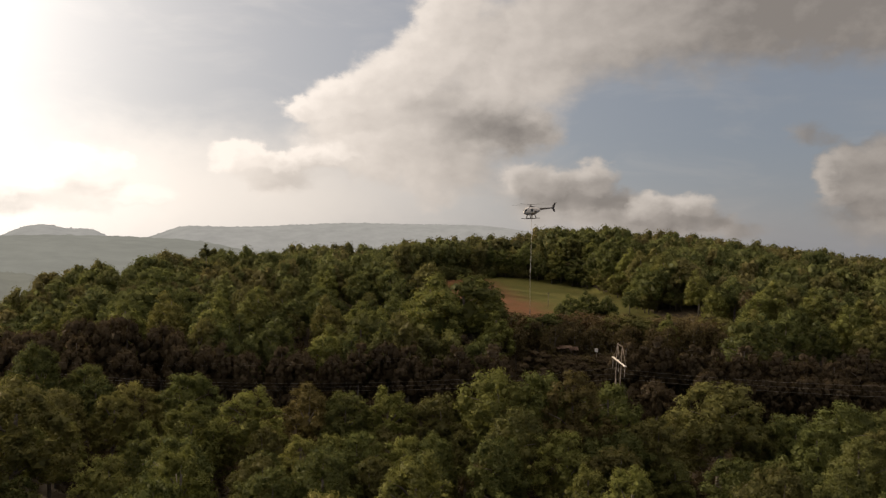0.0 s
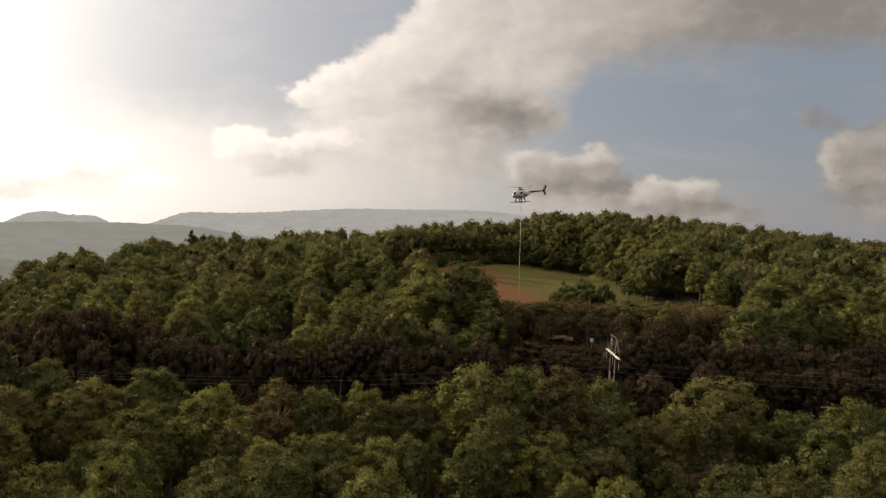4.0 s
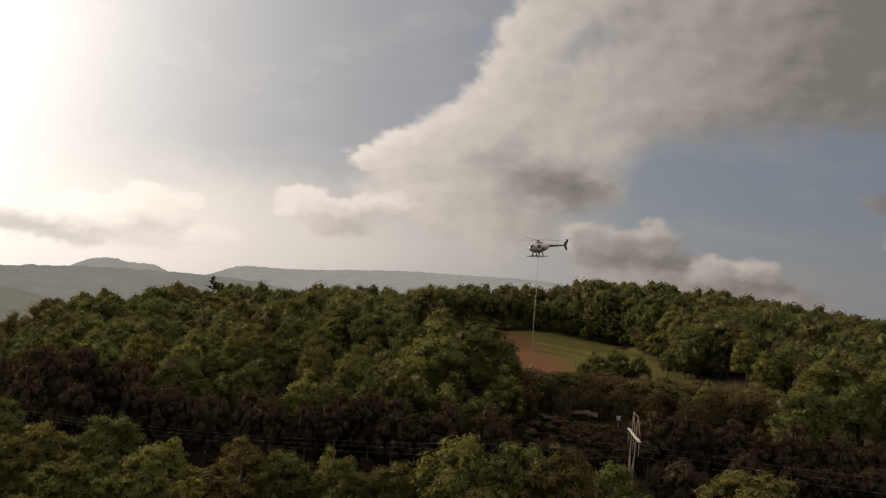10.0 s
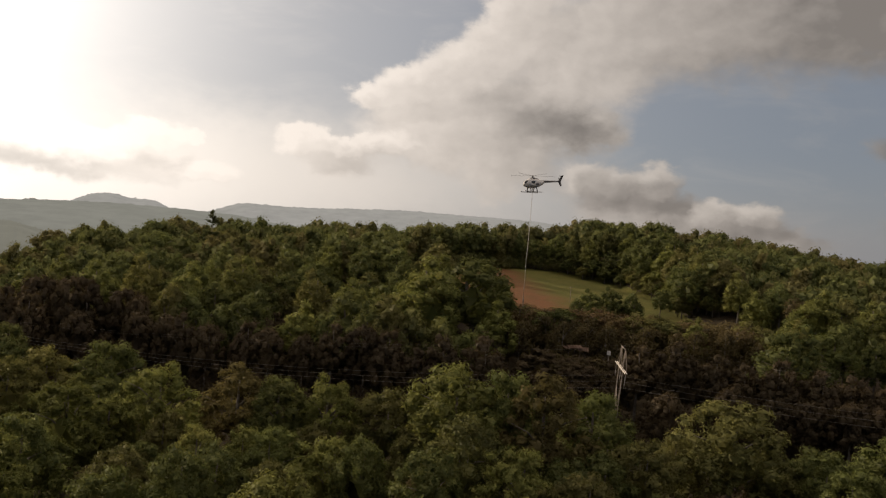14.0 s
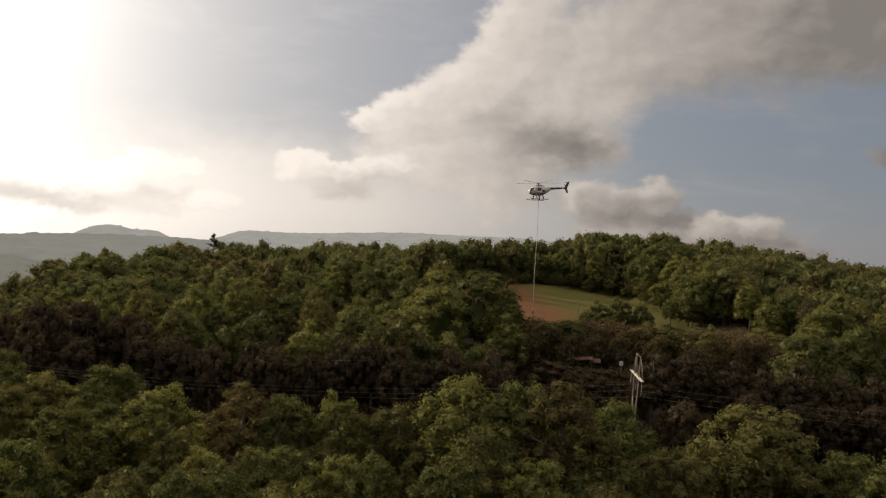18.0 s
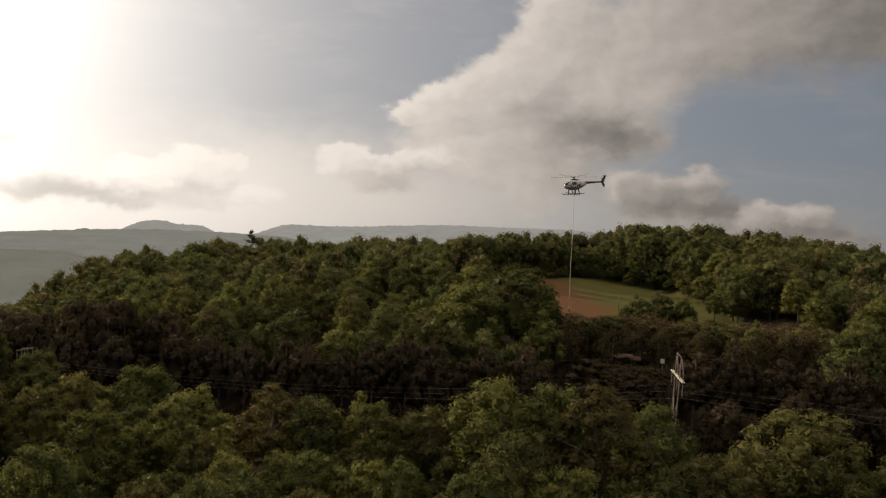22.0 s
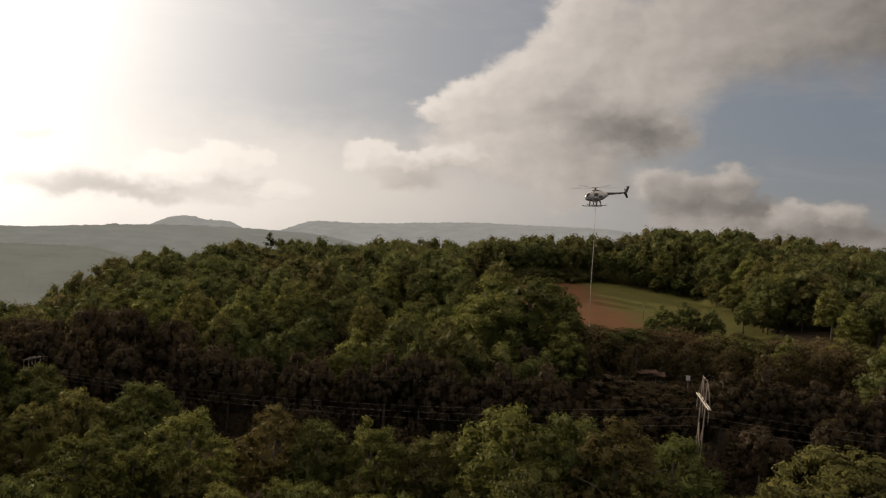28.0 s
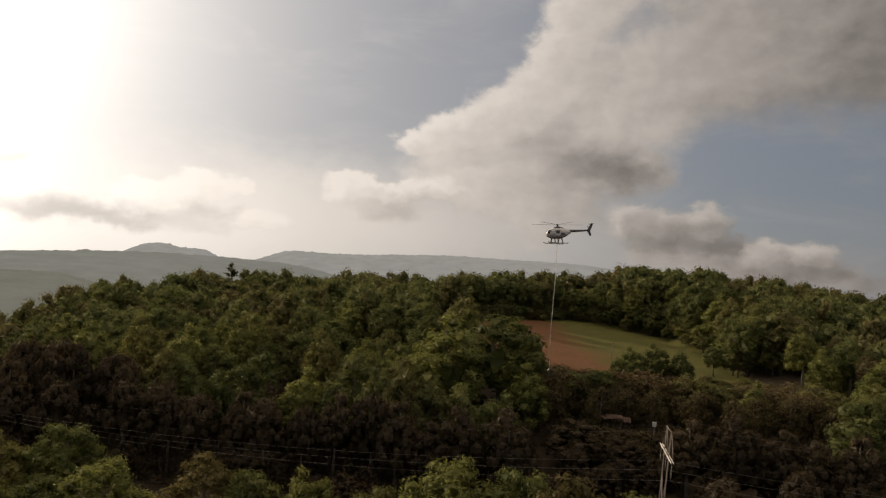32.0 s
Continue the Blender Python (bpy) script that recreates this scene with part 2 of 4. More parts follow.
def surface(name, a, b, scale, rough=0.9, metal=0.0, fine=None, bump=0.0, c=None):
    """Two colours blended by noise at a coarse and a fine scale."""
    m, k = material(name)
    place = k.node("ShaderNodeNewGeometry").outputs["Position"]
    big, _ = k.noise(place, scale, 4.0)
    small, _ = k.noise(place, fine or scale * 9, 5.0, 0.65)
    col = k.mix(k.ramp(big, 0.35, 0.65), a, b)
    col = k.mix(k.math("MULTIPLY", k.ramp(small, 0.4, 0.75), 0.5), col, c or a)
    p = k.node("ShaderNodeBsdfPrincipled")
    k.put(p.inputs["Base Color"], col)
    p.inputs["Roughness"].default_value, p.inputs["Metallic"].default_value = rough, metal
    p.inputs["Specular IOR Level"].default_value = 0.12 if rough > 0.8 else 0.4
    if bump:
        n = k.node("ShaderNodeBump")
        n.inputs["Distance"].default_value = bump
        k.put(n.inputs["Height"], small)
        k.put(p.inputs["Normal"], n.outputs[0])
    return finish(m, k, p.outputs[0])


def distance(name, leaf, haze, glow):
    """Wooded hills far off, the kilometres of bright air before them painted in as emission."""
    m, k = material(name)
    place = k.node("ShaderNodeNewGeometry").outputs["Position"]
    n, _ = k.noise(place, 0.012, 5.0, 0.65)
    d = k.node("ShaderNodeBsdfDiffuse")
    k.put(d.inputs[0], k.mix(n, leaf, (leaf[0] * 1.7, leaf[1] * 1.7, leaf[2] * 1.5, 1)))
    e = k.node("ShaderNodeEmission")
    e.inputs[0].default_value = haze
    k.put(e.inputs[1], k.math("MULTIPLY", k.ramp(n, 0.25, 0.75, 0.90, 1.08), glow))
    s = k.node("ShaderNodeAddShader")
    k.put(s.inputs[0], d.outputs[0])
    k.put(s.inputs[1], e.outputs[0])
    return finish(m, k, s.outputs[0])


LEAF = foliage("oak_leaves", (0.049, 0.063, 0.021, 1), (0.095, 0.105, 0.032, 1), (0.149, 0.152, 0.049, 1), hue=(0.143, 0.123, 0.044, 1))
LEAF_BRIGHT = foliage("poplar_leaves", (0.078, 0.091, 0.025, 1), (0.135, 0.141, 0.039, 1), (0.211, 0.202, 0.063, 1), hue=(0.185, 0.162, 0.054, 1))
LEAF_BROWN = foliage("sparse_brown_leaves", (0.082, 0.064, 0.033, 1), (0.114, 0.090, 0.042, 1), (0.156, 0.118, 0.056, 1), hue=(0.138, 0.092, 0.046, 1))
LEAF_RUSSET = foliage("russet_leaves", (0.084, 0.070, 0.028, 1), (0.124, 0.104, 0.038, 1), (0.178, 0.142, 0.054, 1), hue=(0.160, 0.098, 0.044, 1))
LEAF_PINE = foliage("pine_needles", (0.052, 0.059, 0.026, 1), (0.079, 0.084, 0.037, 1), (0.111, 0.104, 0.043, 1))
LEAF_FAR = foliage("forest_leaves", (0.052, 0.065, 0.022, 1), (0.095, 0.102, 0.034, 1), (0.149, 0.147, 0.054, 1), grain=0.12, patch=0.035, hue=(0.122, 0.097, 0.041, 1), tree_size=9.0)
BARK = surface("bark", (0.10, 0.085, 0.07, 1), (0.16, 0.14, 0.12, 1), 1.2, 0.95, bump=0.03)
SOIL = surface("forest_floor", (0.042, 0.031, 0.021, 1), (0.056, 0.044, 0.026, 1), 0.05, 0.95, fine=0.9, bump=0.2)
# brown leaves darkened so that their colour carries the slope's shade
LEAF_SHADE = foliage("brown_leaves_painted_shade", (0.049, 0.036, 0.020, 1), (0.053, 0.039, 0.022, 1), (0.057, 0.043, 0.024, 1), grain=0.3, patch=0.06, thin=0.3)
LEAF_SCRUB = foliage("scrub_leaves", (0.056, 0.042, 0.020, 1), (0.074, 0.058, 0.026, 1), (0.098, 0.080, 0.034, 1), grain=0.3, patch=0.06, thin=0.35)


def field_material():
    m, k = material("field_soil_and_grass")
    place = k.node("ShaderNodeNewGeometry").outputs["Position"]
    sep = k.node("ShaderNodeSeparateXYZ")
    k.put(sep.inputs[0], place)
    wob, _ = k.noise(place, 0.05, 4.0, 0.6)
    fine, _ = k.noise(place, 0.8, 5.0, 0.7)
    mid, _ = k.noise(place, 0.16, 4.0, 0.6)
    # bare reddish ground in the west, grass in the east
    edge = k.math("ADD", k.math("SUBTRACT", sep.outputs[0], k.math("MULTIPLY", k.math("SUBTRACT", sep.outputs[1], 250.0), -0.06)), k.math("MULTIPLY", k.math("SUBTRACT", wob, 0.5), 26.0))
    grass = k.mix(k.ramp(mid, 0.3, 0.7), (0.066, 0.068, 0.018, 1), (0.086, 0.080, 0.023, 1))
    soil = k.mix(k.ramp(mid, 0.3, 0.7), (0.125, 0.056, 0.028, 1), (0.098, 0.052, 0.024, 1))
    col = k.mix(k.ramp(edge, 48.0, 64.0), soil, grass)
    col = k.mix(k.math("MULTIPLY", k.ramp(fine, 0.35, 0.8), 0.4), col, (0.045, 0.038, 0.017, 1))
    p = k.node("ShaderNodeBsdfPrincipled")
    k.put(p.inputs["Base Color"], col)
    p.inputs["Roughness"].default_value = 0.95
    p.inputs["Specular IOR Level"].default_value = 0.05
    b = k.node("ShaderNodeBump")
    b.inputs["Distance"].default_value = 0.25
    k.put(b.inputs["Height"], fine)
    k.put(p.inputs["Normal"], b.outputs[0])
    return finish(m, k, p.outputs[0])


FIELD = field_material()
STEEL = surface("weathered_galvanised_steel", (0.42, 0.38, 0.33, 1), (0.55, 0.50, 0.44, 1), 0.7, 0.6, 0.2, 6.0)
POLE_WOOD = surface("weathered_pole_timber", (0.14, 0.115, 0.092, 1), (0.20, 0.165, 0.135, 1), 0.8, 0.85, fine=8.0)
ARM_WOOD = surface("bleached_timber", (0.46, 0.41, 0.35, 1), (0.56, 0.51, 0.44, 1), 0.8, 0.7, fine=8.0)
WIRE = surface("aluminium_cable", (0.19, 0.17, 0.15, 1), (0.25, 0.22, 0.19, 1), 0.5, 0.6, 0.3)
PORCELAIN = surface("grey_porcelain", (0.20, 0.17, 0.15, 1), (0.27, 0.24, 0.21, 1), 2.0, 0.35)
PAINT_DARK = surface("dark_aircraft_paint", (0.09, 0.080, 0.078, 1), (0.13, 0.115, 0.110, 1), 1.5, 0.35)
PAINT_LIGHT = surface("pale_aircraft_paint", (0.46, 0.44, 0.42, 1), (0.54, 0.52, 0.50, 1), 1.5, 0.3)
METAL = surface("dark_tube_metal", (0.10, 0.09, 0.085, 1), (0.15, 0.14, 0.13, 1), 3.0, 0.45, 0.5)
BLADE = surface("matt_rotor_blade", (0.10, 0.09, 0.085, 1), (0.14, 0.13, 0.12, 1), 2.0, 0.5)
ROPE = surface("pale_synthetic_rope", (0.50, 0.46, 0.40, 1), (0.60, 0.56, 0.50, 1), 2.0, 0.8)
RUST = surface("rusty_sheet", (0.11, 0.062, 0.040, 1), (0.17, 0.105, 0.070, 1), 0.6, 0.7)


def glass_material():
    m, k = material("canopy_glass")
    p = k.node("ShaderNodeBsdfPrincipled")
    p.inputs["Base Color"].default_value = (0.05, 0.055, 0.06, 1)
    p.inputs["Roughness"].default_value = 0.06
    p.inputs["IOR"].default_value = 1.5
    return finish(m, k, p.outputs[0])


GLASS = glass_material()


# ---- mesh helpers ----
def mesh_of(name, verts, faces, mat, smooth=False, normals=None):
    """A mesh from vertex and face arrays; every face has the same number of corners."""
    verts, faces = np.asarray(verts, np.float32), np.asarray(faces, np.int32)
    me = bpy.data.meshes.new(name)
    n, c = faces.shape
    me.vertices.add(len(verts))
    me.vertices.foreach_set("co", verts.ravel())
    me.loops.add(n * c)
    me.loops.foreach_set("vertex_index", faces.ravel())
    me.polygons.add(n)
    me.polygons.foreach_set("loop_start", np.arange(0, n * c, c, dtype=np.int32))
    me.polygons.foreach_set("loop_total", np.full(n, c, np.int32))
    if smooth or normals is not None:
        me.polygons.foreach_set("use_smooth", np.ones(n, bool))
    me.materials.append(mat)
    me.update(calc_edges=True)
    if normals is not None:
        me.normals_split_custom_set_from_vertices(np.asarray(normals, np.float32))
    return me


def part(name, bm, mat, parent, label=""):
    """Links a bmesh as one mesh object under a thing or a part."""
    me = bpy.data.meshes.new(name)
    bm.to_mesh(me)
    bm.free()
    me.materials.append(mat)
    ob = new(name, me)
    ob.parent = parent
    return tagged(ob, label)


def piece(name, me, parent, label=""):
    ob = new(name, me)
    ob.parent = parent
    return tagged(ob, label)


def tube(bm, pts, radii, sides=6, cap=True):
    """A tapered tube along points."""
    pts = [Vector(p) for p in pts]
    rings = []
    for i, p in enumerate(pts):
        d = (pts[min(i + 1, len(pts) - 1)] - pts[max(i - 1, 0)]).normalized()
        a = d.orthogonal().normalized()
        b = d.cross(a)
        r = radii[i] if isinstance(radii, (list, tuple)) else radii
        rings.append([bm.verts.new(p + (a * math.cos(t) + b * math.sin(t)) * r) for t in (2 * math.pi * j / sides for j in range(sides))])
    # keep neighbouring rings aligned
    for q, s in zip(rings, rings[1:]):
        best = min(range(sides), key=lambda o: sum((q[j].co - s[(j + o) % sides].co).length for j in range(sides)))
        s[:] = s[best:] + s[:best]
        for j in range(sides):
            f = bm.faces.new((q[j], q[(j + 1) % sides], s[(j + 1) % sides], s[j]))
            f.smooth = True
    if cap:
        bm.faces.new(rings[0][::-1])
        bm.faces.new(rings[-1])
    return bm


def box(bm, size, m=None, bevel=0.0):
    made = bmesh.ops.create_cube(bm, size=1.0, matrix=(m or Matrix()) @ Matrix.Diagonal((*size, 1)))
    if bevel:
        edges = list({e for v in made["verts"] for e in v.link_edges})
        bmesh.ops.bevel(bm, geom=edges, offset=bevel, segments=1, affect="EDGES")
    return bm


# ---- the lie of the land ----
def smooth01(v, lo, hi):
    t = np.clip((v - lo) / (hi - lo), 0, 1)
    return t * t * (3 - 2 * t)


def line_off(x, y):
    """How far beyond the power line a place lies."""
    return (y - 110.0) * 0.98 + (x - 37.0) * 0.195


def bumps(x, y):
    return 1.3 * np.sin(x * 0.031 + 1.0) * np.cos(y * 0.027) + 0.7 * np.sin(x * 0.083 + y * 0.061)


# crest of the hill behind the line: degrees right of +y, height of its ground, distance
CREST_AZ = [-60, -34, -28.5, -27.5, -25.2, -21.5, -18.2, -12.6, -5.6, 0.2, 4.7, 8.8, 12.8, 15.9, 20.4, 24, 29.5, 38, 60]
CREST_H = [-34, -17, 0, 2.5, 11, 20, 22.3, 23.0, 26.5, 28.5, 30.3, 31.5, 33.0, 37.2, 37.5, 36, 33, 25.5, 20]
CREST_R = [235, 235, 239, 242, 249, 258, 263, 280, 301, 320, 331, 334, 349, 406, 427, 438, 460, 440, 420]
D_KEYS = [0, 12, 30, 60, 90, 130, 170, 230]
D_SHARE = [0.03, 0.06, 0.18, 0.37, 0.58, 0.80, 0.93, 1.0]


def land(x, y):
    x, y = np.asarray(x, float), np.asarray(y, float)
    d = line_off(x, y)
    az, r = np.degrees(np.arctan2(x, y)), np.hypot(x, y)
    near = np.interp(d, [-400, -60, -12, 0], [4, 5, 3, 1.5])
    crest, reach = np.interp(az, CREST_AZ, CREST_H), np.interp(az, CREST_AZ, CREST_R)
    share = np.interp(d, D_KEYS, D_SHARE)
    h = np.where(d > 0, 1.5 + (crest - 1.5) * share - np.clip(r - reach - 60, 0, 900) * 0.12, near)
    h = h - 1.0 * np.exp(-(((x - 52) / 36.0) ** 2) - ((y - 180) / 20.0) ** 2)
    f = in_field(x, y, 14.0)
    plane = 22.9 + 0.077 * (y - 205) - 0.02 * (x - 40)
    h = h * (1 - f) + plane * f
    return h + bumps(x, y) * (1 - 0.85 * f)


def in_field(x, y, soft=0.0):
    """1 inside the clearing on the hillside, falling to 0 outside it."""
    u = (x - 56.0) / (37.0 + 2.5 * np.sin(y * 0.11))
    v = (y - 258.5 + 0.20 * (x - 56.0)) / (50.5 + 2.0 * np.sin(x * 0.13))
    r = (np.abs(u) ** 6 + np.abs(v) ** 6) ** (1 / 6)
    # the far east corner is cut off by the wood
    r = np.maximum(r, 1 + (0.62 * (x - 88.0) + 0.78 * (y - 288.0)) / 45.0)
    # and so is the far west corner
    r = np.maximum(r, 1 + (0.60 * (43.0 - x) + 0.80 * (y - 294.0)) / 45.0)
    return 1 - smooth01(r, 1.0, 1.0 + soft / 45.0)


def make_ground():
    # a fan of rings, fine near the camera's woods and coarse towards the horizon
    radii = np.concatenate([np.linspace(0, 420, 121), np.geomspace(430, 4900, 40)])
    angles = np.radians(np.concatenate([np.linspace(-180, -48, 34), np.linspace(-47, 55, 161), np.linspace(58, 180, 32)]))
    r, a = np.meshgrid(radii, angles, indexing="ij")
    x, y = r * np.sin(a), r * np.cos(a)
    z = land(x, y)
    n, c = r.shape
    idx = np.arange(n * c).reshape(n, c)
    faces = np.stack([idx[:-1, :-1], idx[1:, :-1], idx[1:, 1:], idx[:-1, 1:]], -1).reshape(-1, 4)
    ob = new("ground", mesh_of("ground", np.stack([x, y, z], -1).reshape(-1, 3), faces[:, ::-1], SOIL, True))
    return tagged(ob, "brown forest floor with leaf litter on hills", "ground", kind="structure")


make_ground()


def make_field():
    xs, ys = np.meshgrid(np.linspace(5, 115, 140), np.linspace(190, 335, 180), indexing="ij")
    z = land(xs, ys) + 0.30
    keep = in_field(xs, ys, 5.0) > 0.02
    idx = np.arange(xs.size).reshape(xs.shape)
    ok = keep[:-1, :-1] & keep[1:, :-1] & keep[1:, 1:] & keep[:-1, 1:]
    faces = np.stack([idx[:-1, :-1], idx[1:, :-1], idx[1:, 1:], idx[:-1, 1:]], -1)[ok]
    ob = new("field", mesh_of("field", np.stack([xs, ys, z], -1).reshape(-1, 3), faces, FIELD, True))
    tagged(ob, "hillside field of green grass and bare reddish soil", "field", kind="structure")


make_field()


def far_ridge(name, label, mat, dist, az0, az1, skyline, deep, foot, seed):
    """A wooded ridge far off: skyline(az) gives the height of its crest."""
    rng = np.random.default_rng(seed)
    az = np.linspace(az0, az1, 420)
    crest = skyline(az)
    rows = []
    for s in np.linspace(0, 1, 40):
        h = foot + (crest - foot) * (math.sin(s * math.pi / 2) ** 1.2 if s else 0.0)
        rough = np.convolve(rng.normal(0, 1, len(az)), [0.25, 0.5, 0.25], "same")
        h = h + rough * (dist * 0.0006) + 6 * np.sin(az * 1.7 + s * 9 + seed) * s * (1 - s)
        # single trees break the skyline
        h = h + np.clip(rng.normal(0, 1, len(az)) - 0.6, 0, 2) * min(dist * 0.0009, 2.2) * (s > 0.95)
        r = dist - deep * (1 - s)
        a = np.radians(az)
        rows.append(np.stack([r * np.sin(a), r * np.cos(a), h], -1))
    v = np.array(rows)
    n, c = v.shape[:2]
    idx = np.arange(n * c).reshape(n, c)
    faces = np.stack([idx[:-1, :-1], idx[:-1, 1:], idx[1:, 1:], idx[1:, :-1]], -1).reshape(-1, 4)
    ob = new(name, mesh_of(name, v.reshape(-1, 3), faces, mat, True))
    return tagged(ob, label, "hill", kind="structure")


# haze is painted as a grey glow of the hills, stronger farther off
HAZE_A = distance("wood_painted_haze_near", (0.020, 0.023, 0.016, 1), (0.53, 0.53, 0.49, 1), 0.26)
HAZE_B = distance("wood_painted_haze_mid", (0.020, 0.024, 0.018, 1), (0.52, 0.53, 0.51, 1), 0.33)
HAZE_C = distance("wood_painted_haze_far", (0.020, 0.024, 0.020, 1), (0.53, 0.53, 0.53, 1), 0.48)


def bell(a, c, w):
    return np.exp(-(((a - c) / w) ** 2))


far_ridge("backdrop_hill_near", "dim wooded hillside with painted-in morning haze", HAZE_A, 1300, -60, -16, lambda a: 9 - 18 * smooth01(a, -25, -20.5) - 30 * smooth01(a, -20.5, -17), 900, -75, 3)
far_ridge("backdrop_hill_mid", "wooded ridge beyond the valley with painted-in haze", HAZE_B, 2600, -70, 30, lambda a: 10 + 44 * smooth01(a, -36, -17) - 4 * smooth01(a, -15, -11) - 42 * smooth01(a, -11, -3), 1200, -75, 5)
far_ridge("backdrop_mountain_peak", "twin-topped mountain paled by painted-in haze", HAZE_C, 4600, -50, -2, lambda a: 8 + 106 * bell(a, -18.6, 2.5) + 62 * bell(a, -15.4, 1.5), 900, -60, 7)
far_ridge("backdrop_plateau", "long flat-topped mountain paled by painted-in haze", HAZE_C, 4100, -14, 45, lambda a: 40 + 78 * smooth01(a, -13.2, -9.1) + 34 * smooth01(a, -7, 3) - 140 * smooth01(a, 11, 26), 900, -60, 9)


# ---- trees ----
def icosphere(level):
    bm = bmesh.new()
    bmesh.ops.create_icosphere(bm, subdivisions=level, radius=1.0)
    v = np.array([q.co for q in bm.verts])
    f = np.array([[q.index for q in face.verts] for face in bm.faces])
    bm.free()
    return v, f


ICO1 = icosphere(1)


def crown_arrays(rng, radius, height, lobes, leaves, size, bare=0.0, core=ICO1, tip=0.25, spray=0.10, single=False, rough=0.58, fill=0.66, gap=0.055):
    """Vertices and triangles of a crown: uneven boughs, each a cluster of lumps, with small leaf sprays over them. Its middle is the origin."""
    half = height / 2
    # one rounded dome, swollen into a few boughs and broken into many small lumps
    k = np.arange(lobes) + 0.5
    up = 1 - 1.62 * k / lobes
    turn = k * 2.39996 + rng.normal(scale=0.25, size=lobes)
    flat = np.sqrt(np.clip(1 - up * up, 0.05, 1))
    dirs = np.stack([flat * np.cos(turn), flat * np.sin(turn), up], -1) + rng.normal(scale=0.10, size=(lobes, 3))
    dirs /= np.linalg.norm(dirs, axis=1)[:, None]
    boughs = max(5, lobes // 9)
    heads = rng.normal(size=(boughs, 3)) + [0, 0, 0.25]
    heads /= np.linalg.norm(heads, axis=1)[:, None]
    swell = np.max(np.clip(dirs @ heads.T - 0.55, 0, 1), axis=1) / 0.45
    sway = 1 + 0.13 * np.sin(turn * 2 + rng.uniform(0, 6)) + 0.08 * np.sin(turn * 3 + up * 3 + rng.uniform(0, 6))
    depth = (0.60 + 0.24 * swell + rng.normal(scale=gap, size=lobes)) * sway
    centre = dirs * np.array([radius, radius, half]) * depth[:, None]
    centre[:, :2] *= (1 - tip * smooth01(centre[:, 2], 0.0, half))[:, None]
    rad = radius * rng.uniform(0.7, 1.3, lobes) * min(0.42, 1.75 / math.sqrt(lobes))
    verts, faces, norms, base = [], [], [], 0
    # shading follows the rounded boughs
    whole = np.array([radius, radius, half])

    def facing(at, away):
        n = away * 0.75 + at / whole * 0.5 + [0, 0, 0.08]
        return n / np.linalg.norm(n, axis=1)[:, None]

    if core is not None:
        # ragged inner boughs, every face turned its own way
        cv, cf = core
        ball = cv[cf]
        for c, r, grow in [(c, np.full(3, r), fill) for c, r in zip(centre, rad)] + [(np.zeros(3), whole * 0.38, 0.9)]:
            v = ball * (grow * (1 - bare) * r) * rng.uniform(0.72, 1.22, (len(cf), 3, 1)) + c
            n = facing(v.mean(axis=1), ball.mean(axis=1) + rng.normal(scale=rough * 0.9, size=(len(cf), 3)))
            verts.append(v.reshape(-1, 3))
            norms.append(np.repeat(n, 3, 0))
            faces.append(np.arange(len(cf) * 3).reshape(-1, 3) + base)
            base += len(cf) * 3
    which = rng.choice(lobes, leaves, p=rad**2 / (rad**2).sum())
    out = rng.normal(size=(leaves, 3))
    out[:, 2] += 0.2
    out /= np.linalg.norm(out, axis=1)[:, None]
    spot = centre[which] + out * (rad[which] * (rng.uniform(0.78, 1.02, leaves) + np.minimum(rng.exponential(spray, leaves), 2.5 * spray)))[:, None]
    nrm = out + rng.normal(scale=0.45, size=(leaves, 3))
    nrm[:, 2] += 0.15
    nrm /= np.linalg.norm(nrm, axis=1)[:, None]
    a = np.cross(nrm, rng.normal(size=(leaves, 3)))
    a /= np.linalg.norm(a, axis=1)[:, None]
    b = np.cross(nrm, a)
    s = size * rng.uniform(0.55, 1.3, (leaves, 1))
    fold = nrm * s * rng.uniform(-0.35, 0.1, (leaves, 1))
    quad = np.stack([spot - a * s * 0.62, spot - b * s * 0.42 + fold, spot + a * s * 0.62, spot + b * s * 0.42 + fold], 1)
    bend = facing(spot, out + rng.normal(scale=rough, size=(leaves, 3)))
    if single:
        verts.append(quad[:, :3].reshape(-1, 3))
        norms.append(np.repeat(bend, 3, 0))
        faces.append(np.arange(leaves)[:, None] * 3 + base + [0, 1, 2])
        return np.concatenate(verts), np.concatenate(faces), np.concatenate(norms)
    q = np.arange(leaves)[:, None] * 4 + base
    verts.append(quad.reshape(-1, 3))
    norms.append(np.repeat(bend, 4, 0))
    faces += [q + [0, 1, 2], q + [0, 2, 3]]
    return np.concatenate(verts), np.concatenate(faces), np.concatenate(norms)


